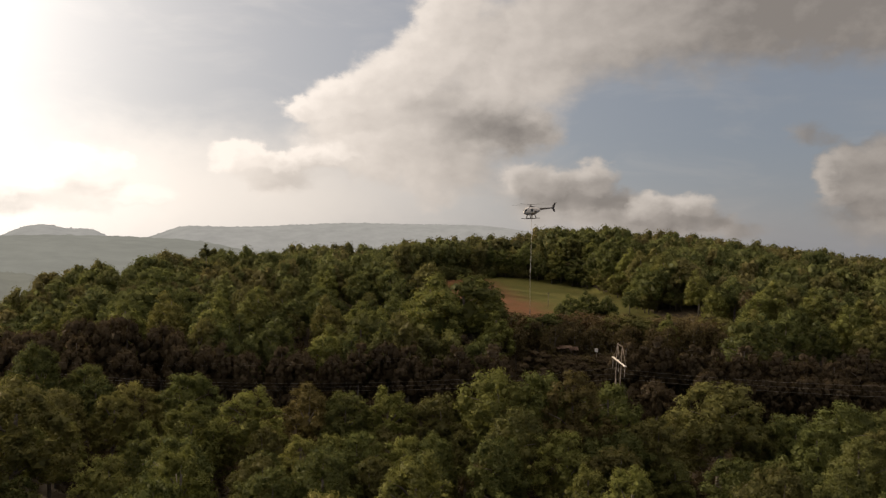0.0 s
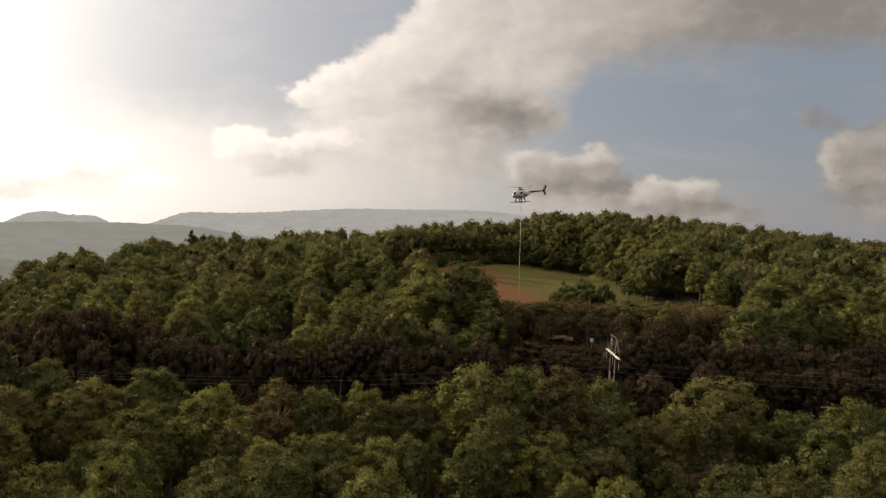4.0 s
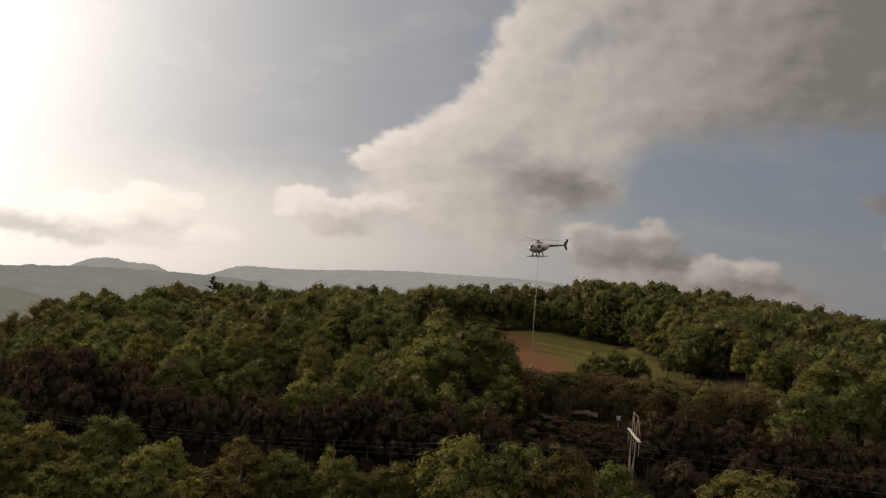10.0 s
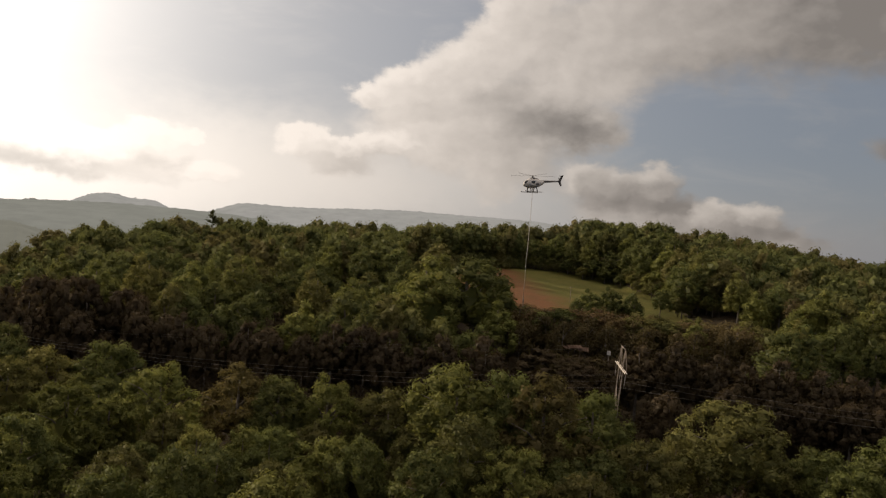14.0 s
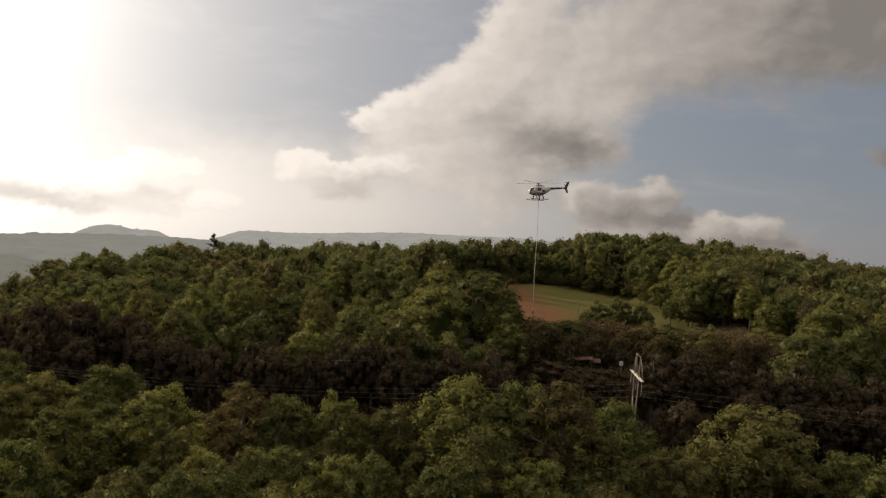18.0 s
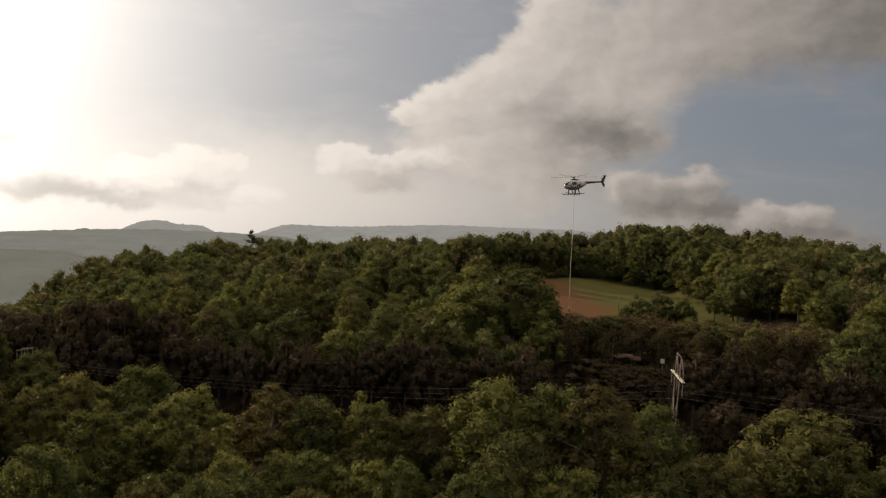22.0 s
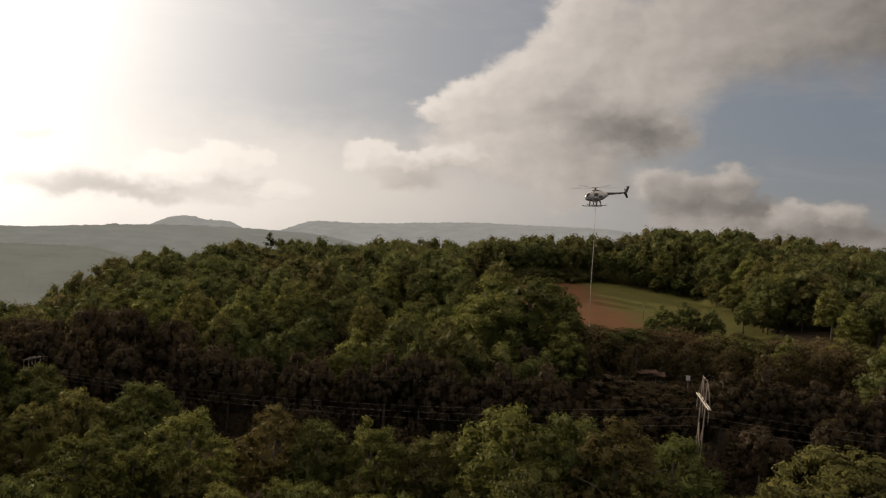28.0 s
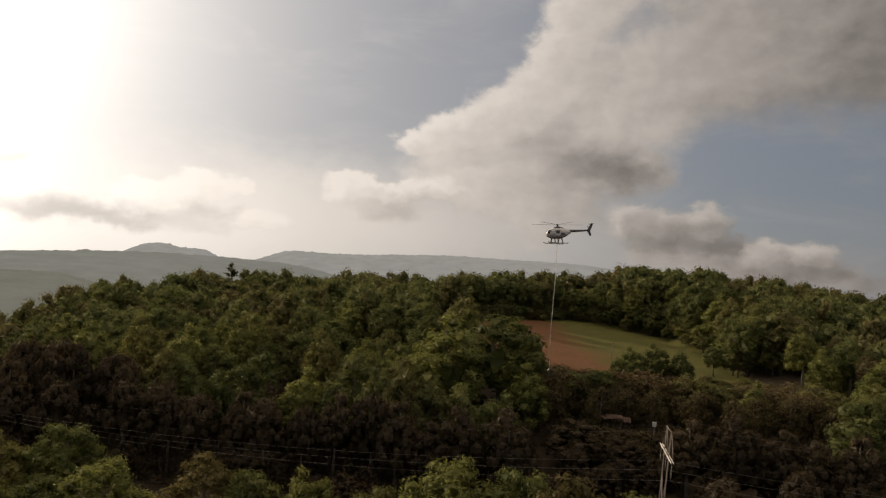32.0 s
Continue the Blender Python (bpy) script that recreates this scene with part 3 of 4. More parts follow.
def pine_arrays(rng, radius, height, leaves, size):
    """Needle sprays along uneven branches; the middle of the crown is the origin."""
    branches = 34
    t = np.sort(rng.uniform(0.0, 1.0, branches))
    ang = rng.uniform(0, 2 * math.pi, branches)
    reach = radius * (0.52 + 0.48 * (1 - t)) * rng.uniform(0.5, 1.1, branches)
    which = rng.integers(branches, size=leaves)
    along = rng.uniform(0.15, 1.0, leaves)
    r = reach[which] * along
    ang = ang[which] + rng.normal(scale=0.16, size=leaves)
    up = (t[which] - 0.5) * height + r * 0.28 + rng.normal(scale=0.25, size=leaves)
    spot = np.stack([r * np.cos(ang), r * np.sin(ang), up], -1)
    n = rng.normal(scale=0.6, size=(leaves, 3)) + [0, 0, 1]
    n /= np.linalg.norm(n, axis=1)[:, None]
    a = np.stack([np.cos(ang), np.sin(ang), 0.3 + 0 * ang], -1)
    b = np.cross(n, a)
    s = size * rng.uniform(0.6, 1.3, (leaves, 1))
    quad = np.stack([spot - a * s, spot - b * s * 0.4, spot + a * s, spot + b * s * 0.4], 1)
    q = np.arange(leaves)[:, None] * 4
    return quad.reshape(-1, 3), np.concatenate([q + [0, 1, 2], q + [0, 2, 3]])


def trunk_mesh(rng, high, crown_mid, radius, crown_r):
    bm = bmesh.new()
    lean = rng.normal(scale=0.25, size=2)
    pts = [(0, 0, -0.6), (0.1 * lean[0], 0.1 * lean[1], high * 0.3), (lean[0], lean[1], high * 0.62), (1.4 * lean[0], 1.4 * lean[1], high * 0.86)]
    tube(bm, pts, [radius * 1.35, radius, radius * 0.7, radius * 0.25], 7)
    me = bpy.data.meshes.new("trunk")
    bm.to_mesh(me)
    bm.free()
    me.materials.append(BARK)
    limbs = []
    for i in range(5):
        z0 = high * rng.uniform(0.38, 0.7)
        a = 2 * math.pi * (i / 5) + rng.uniform(-0.4, 0.4)
        reach = crown_r * rng.uniform(0.55, 0.85)
        rise = rng.uniform(1.5, 4.0)
        at = Vector((lean[0] * z0 / high, lean[1] * z0 / high, z0))
        mid = at + Vector((math.cos(a) * reach * 0.5, math.sin(a) * reach * 0.5, rise * 0.65))
        end = at + Vector((math.cos(a) * reach, math.sin(a) * reach, rise))
        bm = tube(bmesh.new(), [at, mid, end], [radius * 0.45, radius * 0.28, radius * 0.08], 5)
        limb = bpy.data.meshes.new("limb")
        bm.to_mesh(limb)
        bm.free()
        limb.materials.append(BARK)
        limbs.append(limb)
    return me, limbs


def make_tree(name, label, seed, high, crown_r, crown_h, mat, lobes, leaves, size, bare=0.0, spray=0.12, arms=5, rough=0.58, gap=0.055):
    rng = np.random.default_rng(seed)
    root = tagged(new(name), label, "tree", "broadleaf trees of the wood")
    v, f, n = crown_arrays(rng, crown_r, crown_h, lobes, leaves, size, bare, spray=spray, single=True, rough=rough, gap=gap)
    v = v + [0, 0, high - crown_h * 0.5 - crown_r * 0.10]
    v[:, 2] *= high / v[:, 2].max()
    trunk, limbs = trunk_mesh(rng, high, 0, high * 0.016, crown_r)
    t = piece("trunk", trunk, root)
    for limb in limbs[:arms]:
        piece("limb", limb, t)
    piece("crown", mesh_of("crown", v, f, mat, normals=n), root)
    return root


NEAR = [
    make_tree("oak_tree", "broad green oak with billowing leafy crown", 11, 20.0, 5.6, 15.5, LEAF, 125, 11500, 0.30, rough=0.85, gap=0.09),
    make_tree("oak_tree", "round green oak with dense leafy crown", 12, 18.5, 5.0, 14.5, LEAF, 112, 10500, 0.30, rough=0.85, gap=0.09),
    make_tree("tulip_poplar", "tall bright green poplar with lumpy crown", 13, 21.0, 4.7, 17.0, LEAF_BRIGHT, 120, 10800, 0.30, rough=0.85, gap=0.09),
    make_tree("maple_tree", "yellow-green maple with rounded crown", 14, 18.0, 5.2, 14.5, LEAF_BRIGHT, 114, 10500, 0.30, rough=0.85, gap=0.09),
    make_tree("thin_tree", "half-bare tree with thin brownish leaves", 15, 17.0, 4.0, 12.0, LEAF_BROWN, 44, 3400, 0.30, 0.6),
    make_tree("russet_tree", "leafy tree turning russet and olive at its edges", 16, 19.0, 4.8, 15.0, LEAF_RUSSET, 110, 10000, 0.29, rough=0.85, gap=0.09),
]
MID = [
    make_tree("oak_tree", "green oak on the hillside", 21, 18.5, 6.0, 16.0, LEAF, 62, 4200, 0.44, 0.0, 0.05),
    make_tree("oak_tree", "dark green oak on the hillside", 22, 17.0, 5.6, 15.0, LEAF, 58, 4000, 0.43, 0.0, 0.05),
    make_tree("tulip_poplar", "bright green poplar on the hillside", 23, 20.0, 5.3, 17.5, LEAF_BRIGHT, 58, 4000, 0.43, 0.0, 0.05),
    make_tree("thin_tree", "thin brownish tree on the slope", 24, 15.0, 4.0, 11.5, LEAF_BROWN, 30, 1500, 0.45, 0.4),
    make_tree("russet_tree", "reddish-brown leafy tree on the hillside", 25, 18.0, 5.4, 15.5, LEAF_RUSSET, 56, 3800, 0.43, 0.0, 0.05),
]
LOW = [
    make_tree("understory_tree", "brownish tree on the slope, shade painted into its leaves", 31, 12.0, 4.4, 11.0, LEAF_SHADE, 66, 2000, 0.36, 0.0, 0.05, 2, 0.3),
    make_tree("understory_tree", "brown-green tree on the slope, shade painted into its leaves", 32, 12.0, 4.0, 11.0, LEAF_SHADE, 60, 1800, 0.36, 0.0, 0.05, 2, 0.3),
    make_tree("scrub_tree", "thin brown scrub tree on the bank below the field", 33, 12.0, 4.2, 11.0, LEAF_SCRUB, 40, 1700, 0.38, 0.3, 0.12, 2),
]
for proto in NEAR + MID + LOW:
    proto.location = (0, 0, -400)


def plant(protos, choice, x, y, scale, turn, wide=1.0):
    z = float(land(x, y)) - 0.1
    m = pose(x, y, z, 0, 0, turn) @ Matrix.Diagonal((scale * wide, scale * wide, scale, 1))
    return copy_thing(protos[choice], m)


# trees that stand out by themselves: place, height of the top above the land's zero, width
FRONT_ROW = [
    (-57.8, 112, 21.0, 1.0), (-50.6, 109, 20.8, 1.0), (-41.7, 112, 21.8, 1.0), (-29.8, 93, 22.8, 1.05), (-20.9, 101, 22.0, 1.0), (-14.6, 98, 20.8, 0.9),
    (-7.3, 96, 21.9, 0.9), (0.6, 93, 21.5, 0.9), (8.7, 88, 26.0, 1.0), (16.0, 87, 25.7, 0.75), (20.0, 83, 26.6, 0.85), (27.8, 88, 23.5, 1.0),
    (41.4, 92, 18.4, 0.8), (44.3, 83, 24.4, 1.15), (54.1, 78, 20.2, 0.9), (62.9, 78, 21.8, 1.1), (-60.0, 100, 21.3, 1.1), (-51.5, 99, 21.2, 1.0), (-69.0, 117, 27.0, 0.8), (-60.5, 117, 22.6, 0.9),
]
SECOND_ROW = [
    (-37.7, 84, 22.0, 1.15), (-13.1, 82, 18.2, 0.9), (-6.4, 80, 17.6, 0.9), (9.3, 76, 22.1, 0.95), (24.6, 74, 19.3, 1.0), (-2.4, 78, 18.6, 0.8), (-26.6, 74, 17.4, 0.9),
    (40.5, 70, 15.4, 0.8), (-12.0, 70, 17.7, 0.9), (14.6, 72, 19.9, 0.9), (30.8, 77, 20.5, 0.95), (-21.6, 80, 18.3, 1.0), (-58.6, 76, 27.5, 1.1), (52.0, 69, 20.4, 1.0),
]
HILL_TREES = [
    (10.7, 167, 37.6, 1.35), (22.8, 178, 38.0, 1.5), (28.0, 184, 31.0, 1.7), (61.5, 191, 32.6, 1.0), (67.0, 190, 31.4, 0.95), (74.5, 166, 28.0, 1.0), (84.5, 141, 31.0, 1.1), (-7.0, 165, 29.0, 1.1),
    (-36.0, 190, 32.2, 1.1), (55.6, 190, 31.6, 1.0), (51.5, 188, 29.0, 0.9), (-17.6, 155, 26.0, 1.1), (84.2, 214, 32.0, 1.1), (-73.0, 250, 36.2, 1.1),
]
HILL_KINDS = {0: 2}
placed = []
HIGH_NEAR, HIGH_MID = (20.0, 18.5, 21.0, 18.0, 17.0, 19.0), (18.5, 17.0, 20.0, 15.0, 18.0)
for i, (x, y, top, wide) in enumerate(FRONT_ROW + SECOND_ROW):
    kind = 5 if i in (10, 4) else i % 2 if x > 24 else (0, 3, 1, 2, 0, 1, 2)[i % 7]
    plant(NEAR, kind, x, y, (top - float(land(x, y))) / HIGH_NEAR[kind], 47 * i, wide * 1.22)
    placed.append((x, y, 5.0 * wide))
for i, (x, y, top, wide) in enumerate(HILL_TREES):
    grow = (top - float(land(x, y))) / HIGH_MID[HILL_KINDS.get(i, i % 3)]
    plant(MID, HILL_KINDS.get(i, i % 3), x, y, grow, 61 * i, wide)
    placed.append((x, y, 6.0))

# tall edge of the hill's wood, facing the power line
rim = np.random.default_rng(19)
for i in range(46):
    x = -112.0 + (i // 2) * 6.0 + rim.uniform(-1.6, 1.6)
    d = (26.0 if i % 2 else 35.0) + rim.uniform(-2.0, 2.0)
    y = 110.0 + (d - (x - 37.0) * 0.195) / 0.98
    kind = int(rim.integers(2))
    top = (23.0 if i % 2 else 26.4) + rim.uniform(-2.6, 1.4)
    if any((x - px) ** 2 + (y - py) ** 2 < 20 for px, py, pr in placed):
        continue
    top -= max(0.0, -84.0 - x) * 0.22
    # the darker trees paint the shade on the wood's near face
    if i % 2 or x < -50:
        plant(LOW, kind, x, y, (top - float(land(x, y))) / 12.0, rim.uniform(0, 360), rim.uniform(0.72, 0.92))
    else:
        plant(MID, kind, x, y, (top - float(land(x, y))) / HIGH_MID[kind], rim.uniform(0, 360), rim.uniform(0.8, 1.0))
    placed.append((x, y, 5.5))
for i in range(22):
    x = 52.0 + (i // 2) * 6.4 + rim.uniform(-1.6, 1.6)
    d = (19.0 if i % 2 else 28.0) + rim.uniform(-2.0, 2.0)
    y = 110.0 + (d - (x - 37.0) * 0.195) / 0.98
    if any((x - px) ** 2 + (y - py) ** 2 < 26 for px, py, pr in placed):
        continue
    plant(LOW, i % 2, x, y, (13.5 if i % 2 else 17.0) / 12.0 * rim.uniform(0.85, 1.1), rim.uniform(0, 360), rim.uniform(0.8, 1.0))
    placed.append((x, y, 4.5))


def scrub(x, y):
    return 28 < x - 0.12 * (y - 170) < 92 and 146 < y < 202


# small brownish trees along the lower edge of the field
hedge = np.random.default_rng(12)
for i in range(40):
    x, y = 26.0 + i * 1.75 + hedge.uniform(-1.2, 1.2), 196.0 - 0.16 * (i * 1.75 - 29) - 9.0 * (i % 3) + hedge.uniform(-3.0, 3.0)
    kind = (3, 1, 3, 0, 3)[i % 5]
    grow = (44.3 - 0.098 * y + hedge.uniform(-1.6, 0.8) - float(land(x, y))) / HIGH_MID[kind]
    plant(MID, kind, x, y, max(0.2, grow), i * 71, 1.9)

# tall trees closing the field in the east and north
FIELD_EDGE = [
    (94, 213), (99, 218), (102, 211), (97, 226), (99, 235), (100, 244), (100, 253), (99, 262), (98, 271), (96, 280), (91, 289), (85, 296), (79, 303), (75, 311), (67, 314), (59, 317), (51, 319),
    (43, 321), (35, 322), (27, 323), (104, 231), (107, 240), (107, 250), (106, 260), (105, 270), (103, 280), (98, 291), (92, 299), (86, 307), (80, 315), (71, 322), (62, 325), (53, 327), (44, 329), (34, 330),
]
# scrub that hides the lean-to up to its eaves
for i, (x, y, top) in enumerate(((39.0, 154.0, 19.2), (41.4, 152.6, 18.7), (44.2, 152.4, 18.6), (46.8, 153.2, 19.0), (49.0, 151.0, 18.2), (51.8, 151.8, 18.8), (54.6, 153.0, 19.6), (36.2, 155.0, 19.8), (42.6, 149.6, 17.8), (47.0, 149.0, 17.6), (51.0, 148.0, 17.4))):
    plant(LOW, (2, 0, 1)[i % 3], x, y, (top - float(land(x, y))) / 12.0, i * 83, 2.0)
edge = np.random.default_rng(8)
for i, (x, y) in enumerate(FIELD_EDGE):
    x, y = x + edge.uniform(-1.5, 1.5), y + edge.uniform(-1.5, 1.5)
    plant(MID, (0, 2, 1, 0, 1)[i % 5], x, y, edge.uniform(0.66, 0.80) if y > 280 else edge.uniform(0.84, 1.0), i * 53, edge.uniform(1.0, 1.25))
    placed.append((x, y, 4.5))
    # low growth at their feet
    if i < 20:
        a = math.atan2(y - 262, x - 60)
        plant(MID, i % 3, x - 4.2 * math.cos(a), y - 3.6 * math.sin(a), edge.uniform(0.26, 0.42), i * 29, edge.uniform(1.5, 2.0))
        plant(MID, (i + 1) % 3, x - 1.0 * math.cos(a) + 2.5 * math.sin(a), y - 1.5 * math.sin(a) - 3.5 * math.cos(a), edge.uniform(0.36, 0.52), i * 97, edge.uniform(1.4, 1.9))


def make_pine(x, y, top):
    rng = np.random.default_rng(91)
    ground = float(land(x, y))
    high = top - ground
    root = tagged(new("pine_tree"), "ragged dark pine rising above the wooded crest", "tree")
    root.location = (x, y, ground - 0.1)
    bm = tube(bmesh.new(), [(0, 0, -0.5), (0.1, 0, high * 0.5), (0.2, 0.1, high * 0.93)], [0.32, 0.22, 0.05], 7)
    part("trunk", bm, BARK, root)
    v, f = pine_arrays(rng, 5.2, high * 0.70, 1300, 0.62)
    piece("crown", mesh_of("crown", v + [0.1, 0, high * 0.67], f, LEAF_PINE), root)


make_pine(-61.2, 273, 42.6)
placed.append((-61.2, 273, 3.5))


rng = np.random.default_rng(4)
spots = []
def sow(step, shake, low, high, far_side):
    for gx in np.arange(-330, 480, step):
        for gy in np.arange(low, high, step):
            x, y = gx + rng.uniform(-shake, shake), gy + rng.uniform(-shake, shake)
            az, dist = math.degrees(math.atan2(x + 10, y + 15)), math.hypot(x + 10, y + 15)
            d = line_off(x, y)
            if (d > 0) != far_side or not (-37 < az < 45) or dist < 62 or in_field(x, y, 9.0) > 0.1:
                continue
            if -15 < d < (50 if x > 22 else 44) or (scrub(x, y) and y > 160):
                continue
            if math.hypot(x, y) > float(np.interp(math.degrees(math.atan2(x, y)), CREST_AZ, CREST_R)) + 70:
                continue
            if any((x - px) ** 2 + (y - py) ** 2 < pr * pr for px, py, pr in placed):
                continue
            spots.append((dist, x, y))


sow(9.8, 2.8, 20, 170, False)
sow(10.8, 3.4, 100, 640, True)
spots.sort()
slope = np.random.default_rng(15)
for gx in np.arange(-112, 132, 6.6):
    for gy in np.arange(100, 206, 6.6):
        x, y = gx + slope.uniform(-2.4, 2.4), gy + slope.uniform(-2.4, 2.4)
        d, az = line_off(x, y), math.degrees(math.atan2(x + 10, y + 15))
        bank = scrub(x, y) and y > 158
        if not -34 < az < 46 or d < 18 or in_field(x, y, 5.0) > 0.4 or not (bank or d < (50 if x > 22 else 55)):
            continue
        if any((x - px) ** 2 + (y - py) ** 2 < pr * pr * 0.5 for px, py, pr in placed):
            continue
        tall = slope.uniform(5.0, 9.0) if x > 22 else slope.uniform(8.0, 13.0)
        if bank:
            tall = max(1.6, 44.0 - 0.101 * y - float(land(x, y)) - slope.uniform(0.6, 3.6))
        elif d < 26:
            tall *= 0.6
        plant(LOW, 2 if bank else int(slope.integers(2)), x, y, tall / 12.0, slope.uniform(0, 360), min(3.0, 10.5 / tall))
near_left = 250
far_spots = []
for dist, x, y in spots:
    roll, turn, grow = rng.uniform(), rng.uniform(0, 360), rng.uniform(0.72, 1.10)
    d = line_off(x, y)
    if near_left and dist < 250:
        if d < 0:
            kind = 0 if roll < 0.26 else 1 if roll < 0.48 else 2 if roll < 0.70 else 3 if roll < 0.95 else 4
            kind = kind % 2 if x > 30 and kind < 4 else kind
            plant(NEAR, kind, x, y, grow * 0.80, turn, rng.uniform(0.95, 1.2))
        else:
            kind = 0 if roll < 0.35 else 1 if roll < 0.65 else 2 if roll < 0.96 else 3
            plant(MID, kind, x, y, grow * (0.24 if scrub(x, y) and y > 172 else 0.40 if scrub(x, y) else 1.08 if d < 62 else 0.98), turn, rng.uniform(0.95, 1.25))
        near_left -= 1
    else:
        far_spots.append((x, y, grow, turn, dist))
for proto in NEAR + MID + LOW:
    for o in (*proto.children_recursive, proto):
        bpy.data.objects.remove(o)


def make_forest(name, label, places, lobes, leaves, size, seed):
    rng = np.random.default_rng(seed)
    kinds = [crown_arrays(rng, 1.0, 2.0, lobes, leaves, size, tip=0.1, spray=0.05, single=True) for _ in range(9)]
    low = crown_arrays(rng, 1.0, 2.0, 6, leaves // 4, size * 1.5, tip=0.1, spray=0.05, single=True)
    verts, faces, norms, base = [], [], [], 0
    for x, y, grow, turn, dist in places:
        v, f, n = kinds[int(turn) % 9]
        c, s = math.cos(radians(turn)), math.sin(radians(turn))
        r = 6.3 * grow * (0.85 + 0.35 * ((turn * 7.3) % 1))
        ground = float(land(x, y))
        # the crown, then the lower growth beneath it
        for rr, hh, mid in ((r, 6.9 * grow, ground + 9.9 * grow), (r * 1.15, 4.0 * grow, ground + 3.0 * grow)):
            verts.append(np.stack([(v[:, 0] * c - v[:, 1] * s) * rr + x, (v[:, 0] * s + v[:, 1] * c) * rr + y, v[:, 2] * hh + mid], -1))
            norms.append(np.stack([n[:, 0] * c - n[:, 1] * s, n[:, 0] * s + n[:, 1] * c, n[:, 2]], -1))
            faces.append(f + base)
            base += len(v)
            v, f, n = low
    ob = new(name, mesh_of(name, np.concatenate(verts), np.concatenate(faces), LEAF_FAR, normals=np.concatenate(norms)))
    return tagged(ob, label, "forest", kind="stuff")


make_forest("hillside_forest", "dense green broadleaf forest covering the hillside", [p for p in far_spots if p[4] < 360], 30, 1100, 0.095, 31)
make_forest("ridge_forest", "dense green broadleaf forest along the ridge", [p for p in far_spots if p[4] >= 360], 18, 480, 0.14, 32)


def make_undergrowth():
    """Low bushes and saplings along the cut of the power line and round the field."""
    rng = np.random.default_rng(77)
    kinds = [crown_arrays(rng, 1.0, 2.0, 8, 150, 0.25, 0.5, core=None, tip=0.1, single=True) for _ in range(5)]
    tall = [crown_arrays(rng, 1.0, 2.0, 14, 420, 0.16, 0.0, core=None, tip=0.1, single=True) for _ in range(5)]
    heaps = {"undergrowth": ([], [], [], [0]), "shrubs": ([], [], [], [0])}

    def add(name, v, f, n):
        verts, faces, norms, base = heaps[name]
        verts.append(v)
        norms.append(n)
        faces.append(f + base[0])
        base[0] += len(v)

    for _ in range(1900):
        x, y = rng.uniform(-125, 130), rng.uniform(60, 165)
        d = line_off(x, y)
        az = math.degrees(math.atan2(x + 10, y + 15))
        if not -36 < az < 44 or in_field(x, y, 5.0) > 0.6 or d > 26 or d < -30:
            continue
        high = rng.uniform(0.7, 1.8) if -13 < d < 20 else rng.uniform(2.0, 4.2)
        wide = high * (rng.uniform(0.9, 1.5) if high < 3 else rng.uniform(0.5, 0.8)) + 0.8
        v, f, n = (tall if high > 2.5 else kinds)[rng.integers(5)]
        t = rng.uniform(0, 6.28)
        c, s = math.cos(t), math.sin(t)
        add("undergrowth",
            np.stack([(v[:, 0] * c - v[:, 1] * s) * wide + x, (v[:, 0] * s + v[:, 1] * c) * wide + y, v[:, 2] * high + float(land(x, y)) + high * 0.7], -1), f,
            np.stack([n[:, 0] * c - n[:, 1] * s, n[:, 0] * s + n[:, 1] * c, n[:, 2]], -1))
    # shrubs closing the foot of the wood round the field
    for i in range(150):
        t = i / 149 * 2.75 - 0.2
        c, s = math.cos(t), math.sin(t)
        x = y = 0.0
        for reach in np.arange(20, 90, 0.8):
            x, y = 56 + reach * c, 258.5 + reach * s
            if in_field(x, y, 3.0) < 0.02:
                break
        x, y = x + c * rng.uniform(0.5, 5.0), y + s * rng.uniform(0.5, 5.0)
        high, wide = rng.uniform(2.0, 4.2), rng.uniform(2.2, 3.4)
        v, f, n = tall[rng.integers(5)]
        add("shrubs", v * [wide, wide, high] + [x, y, float(land(x, y)) + high * 0.7], f, n)
    for name, mat, label in (("undergrowth", LEAF_SHADE, "brownish bushes and saplings at the wood's edge, darkened for shade"), ("shrubs", LEAF_FAR, "green shrubs along the foot of the wood by the field")):
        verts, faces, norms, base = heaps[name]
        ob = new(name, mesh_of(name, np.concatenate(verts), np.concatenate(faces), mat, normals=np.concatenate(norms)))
        tagged(ob, label, "bushes", kind="stuff")


make_undergrowth()


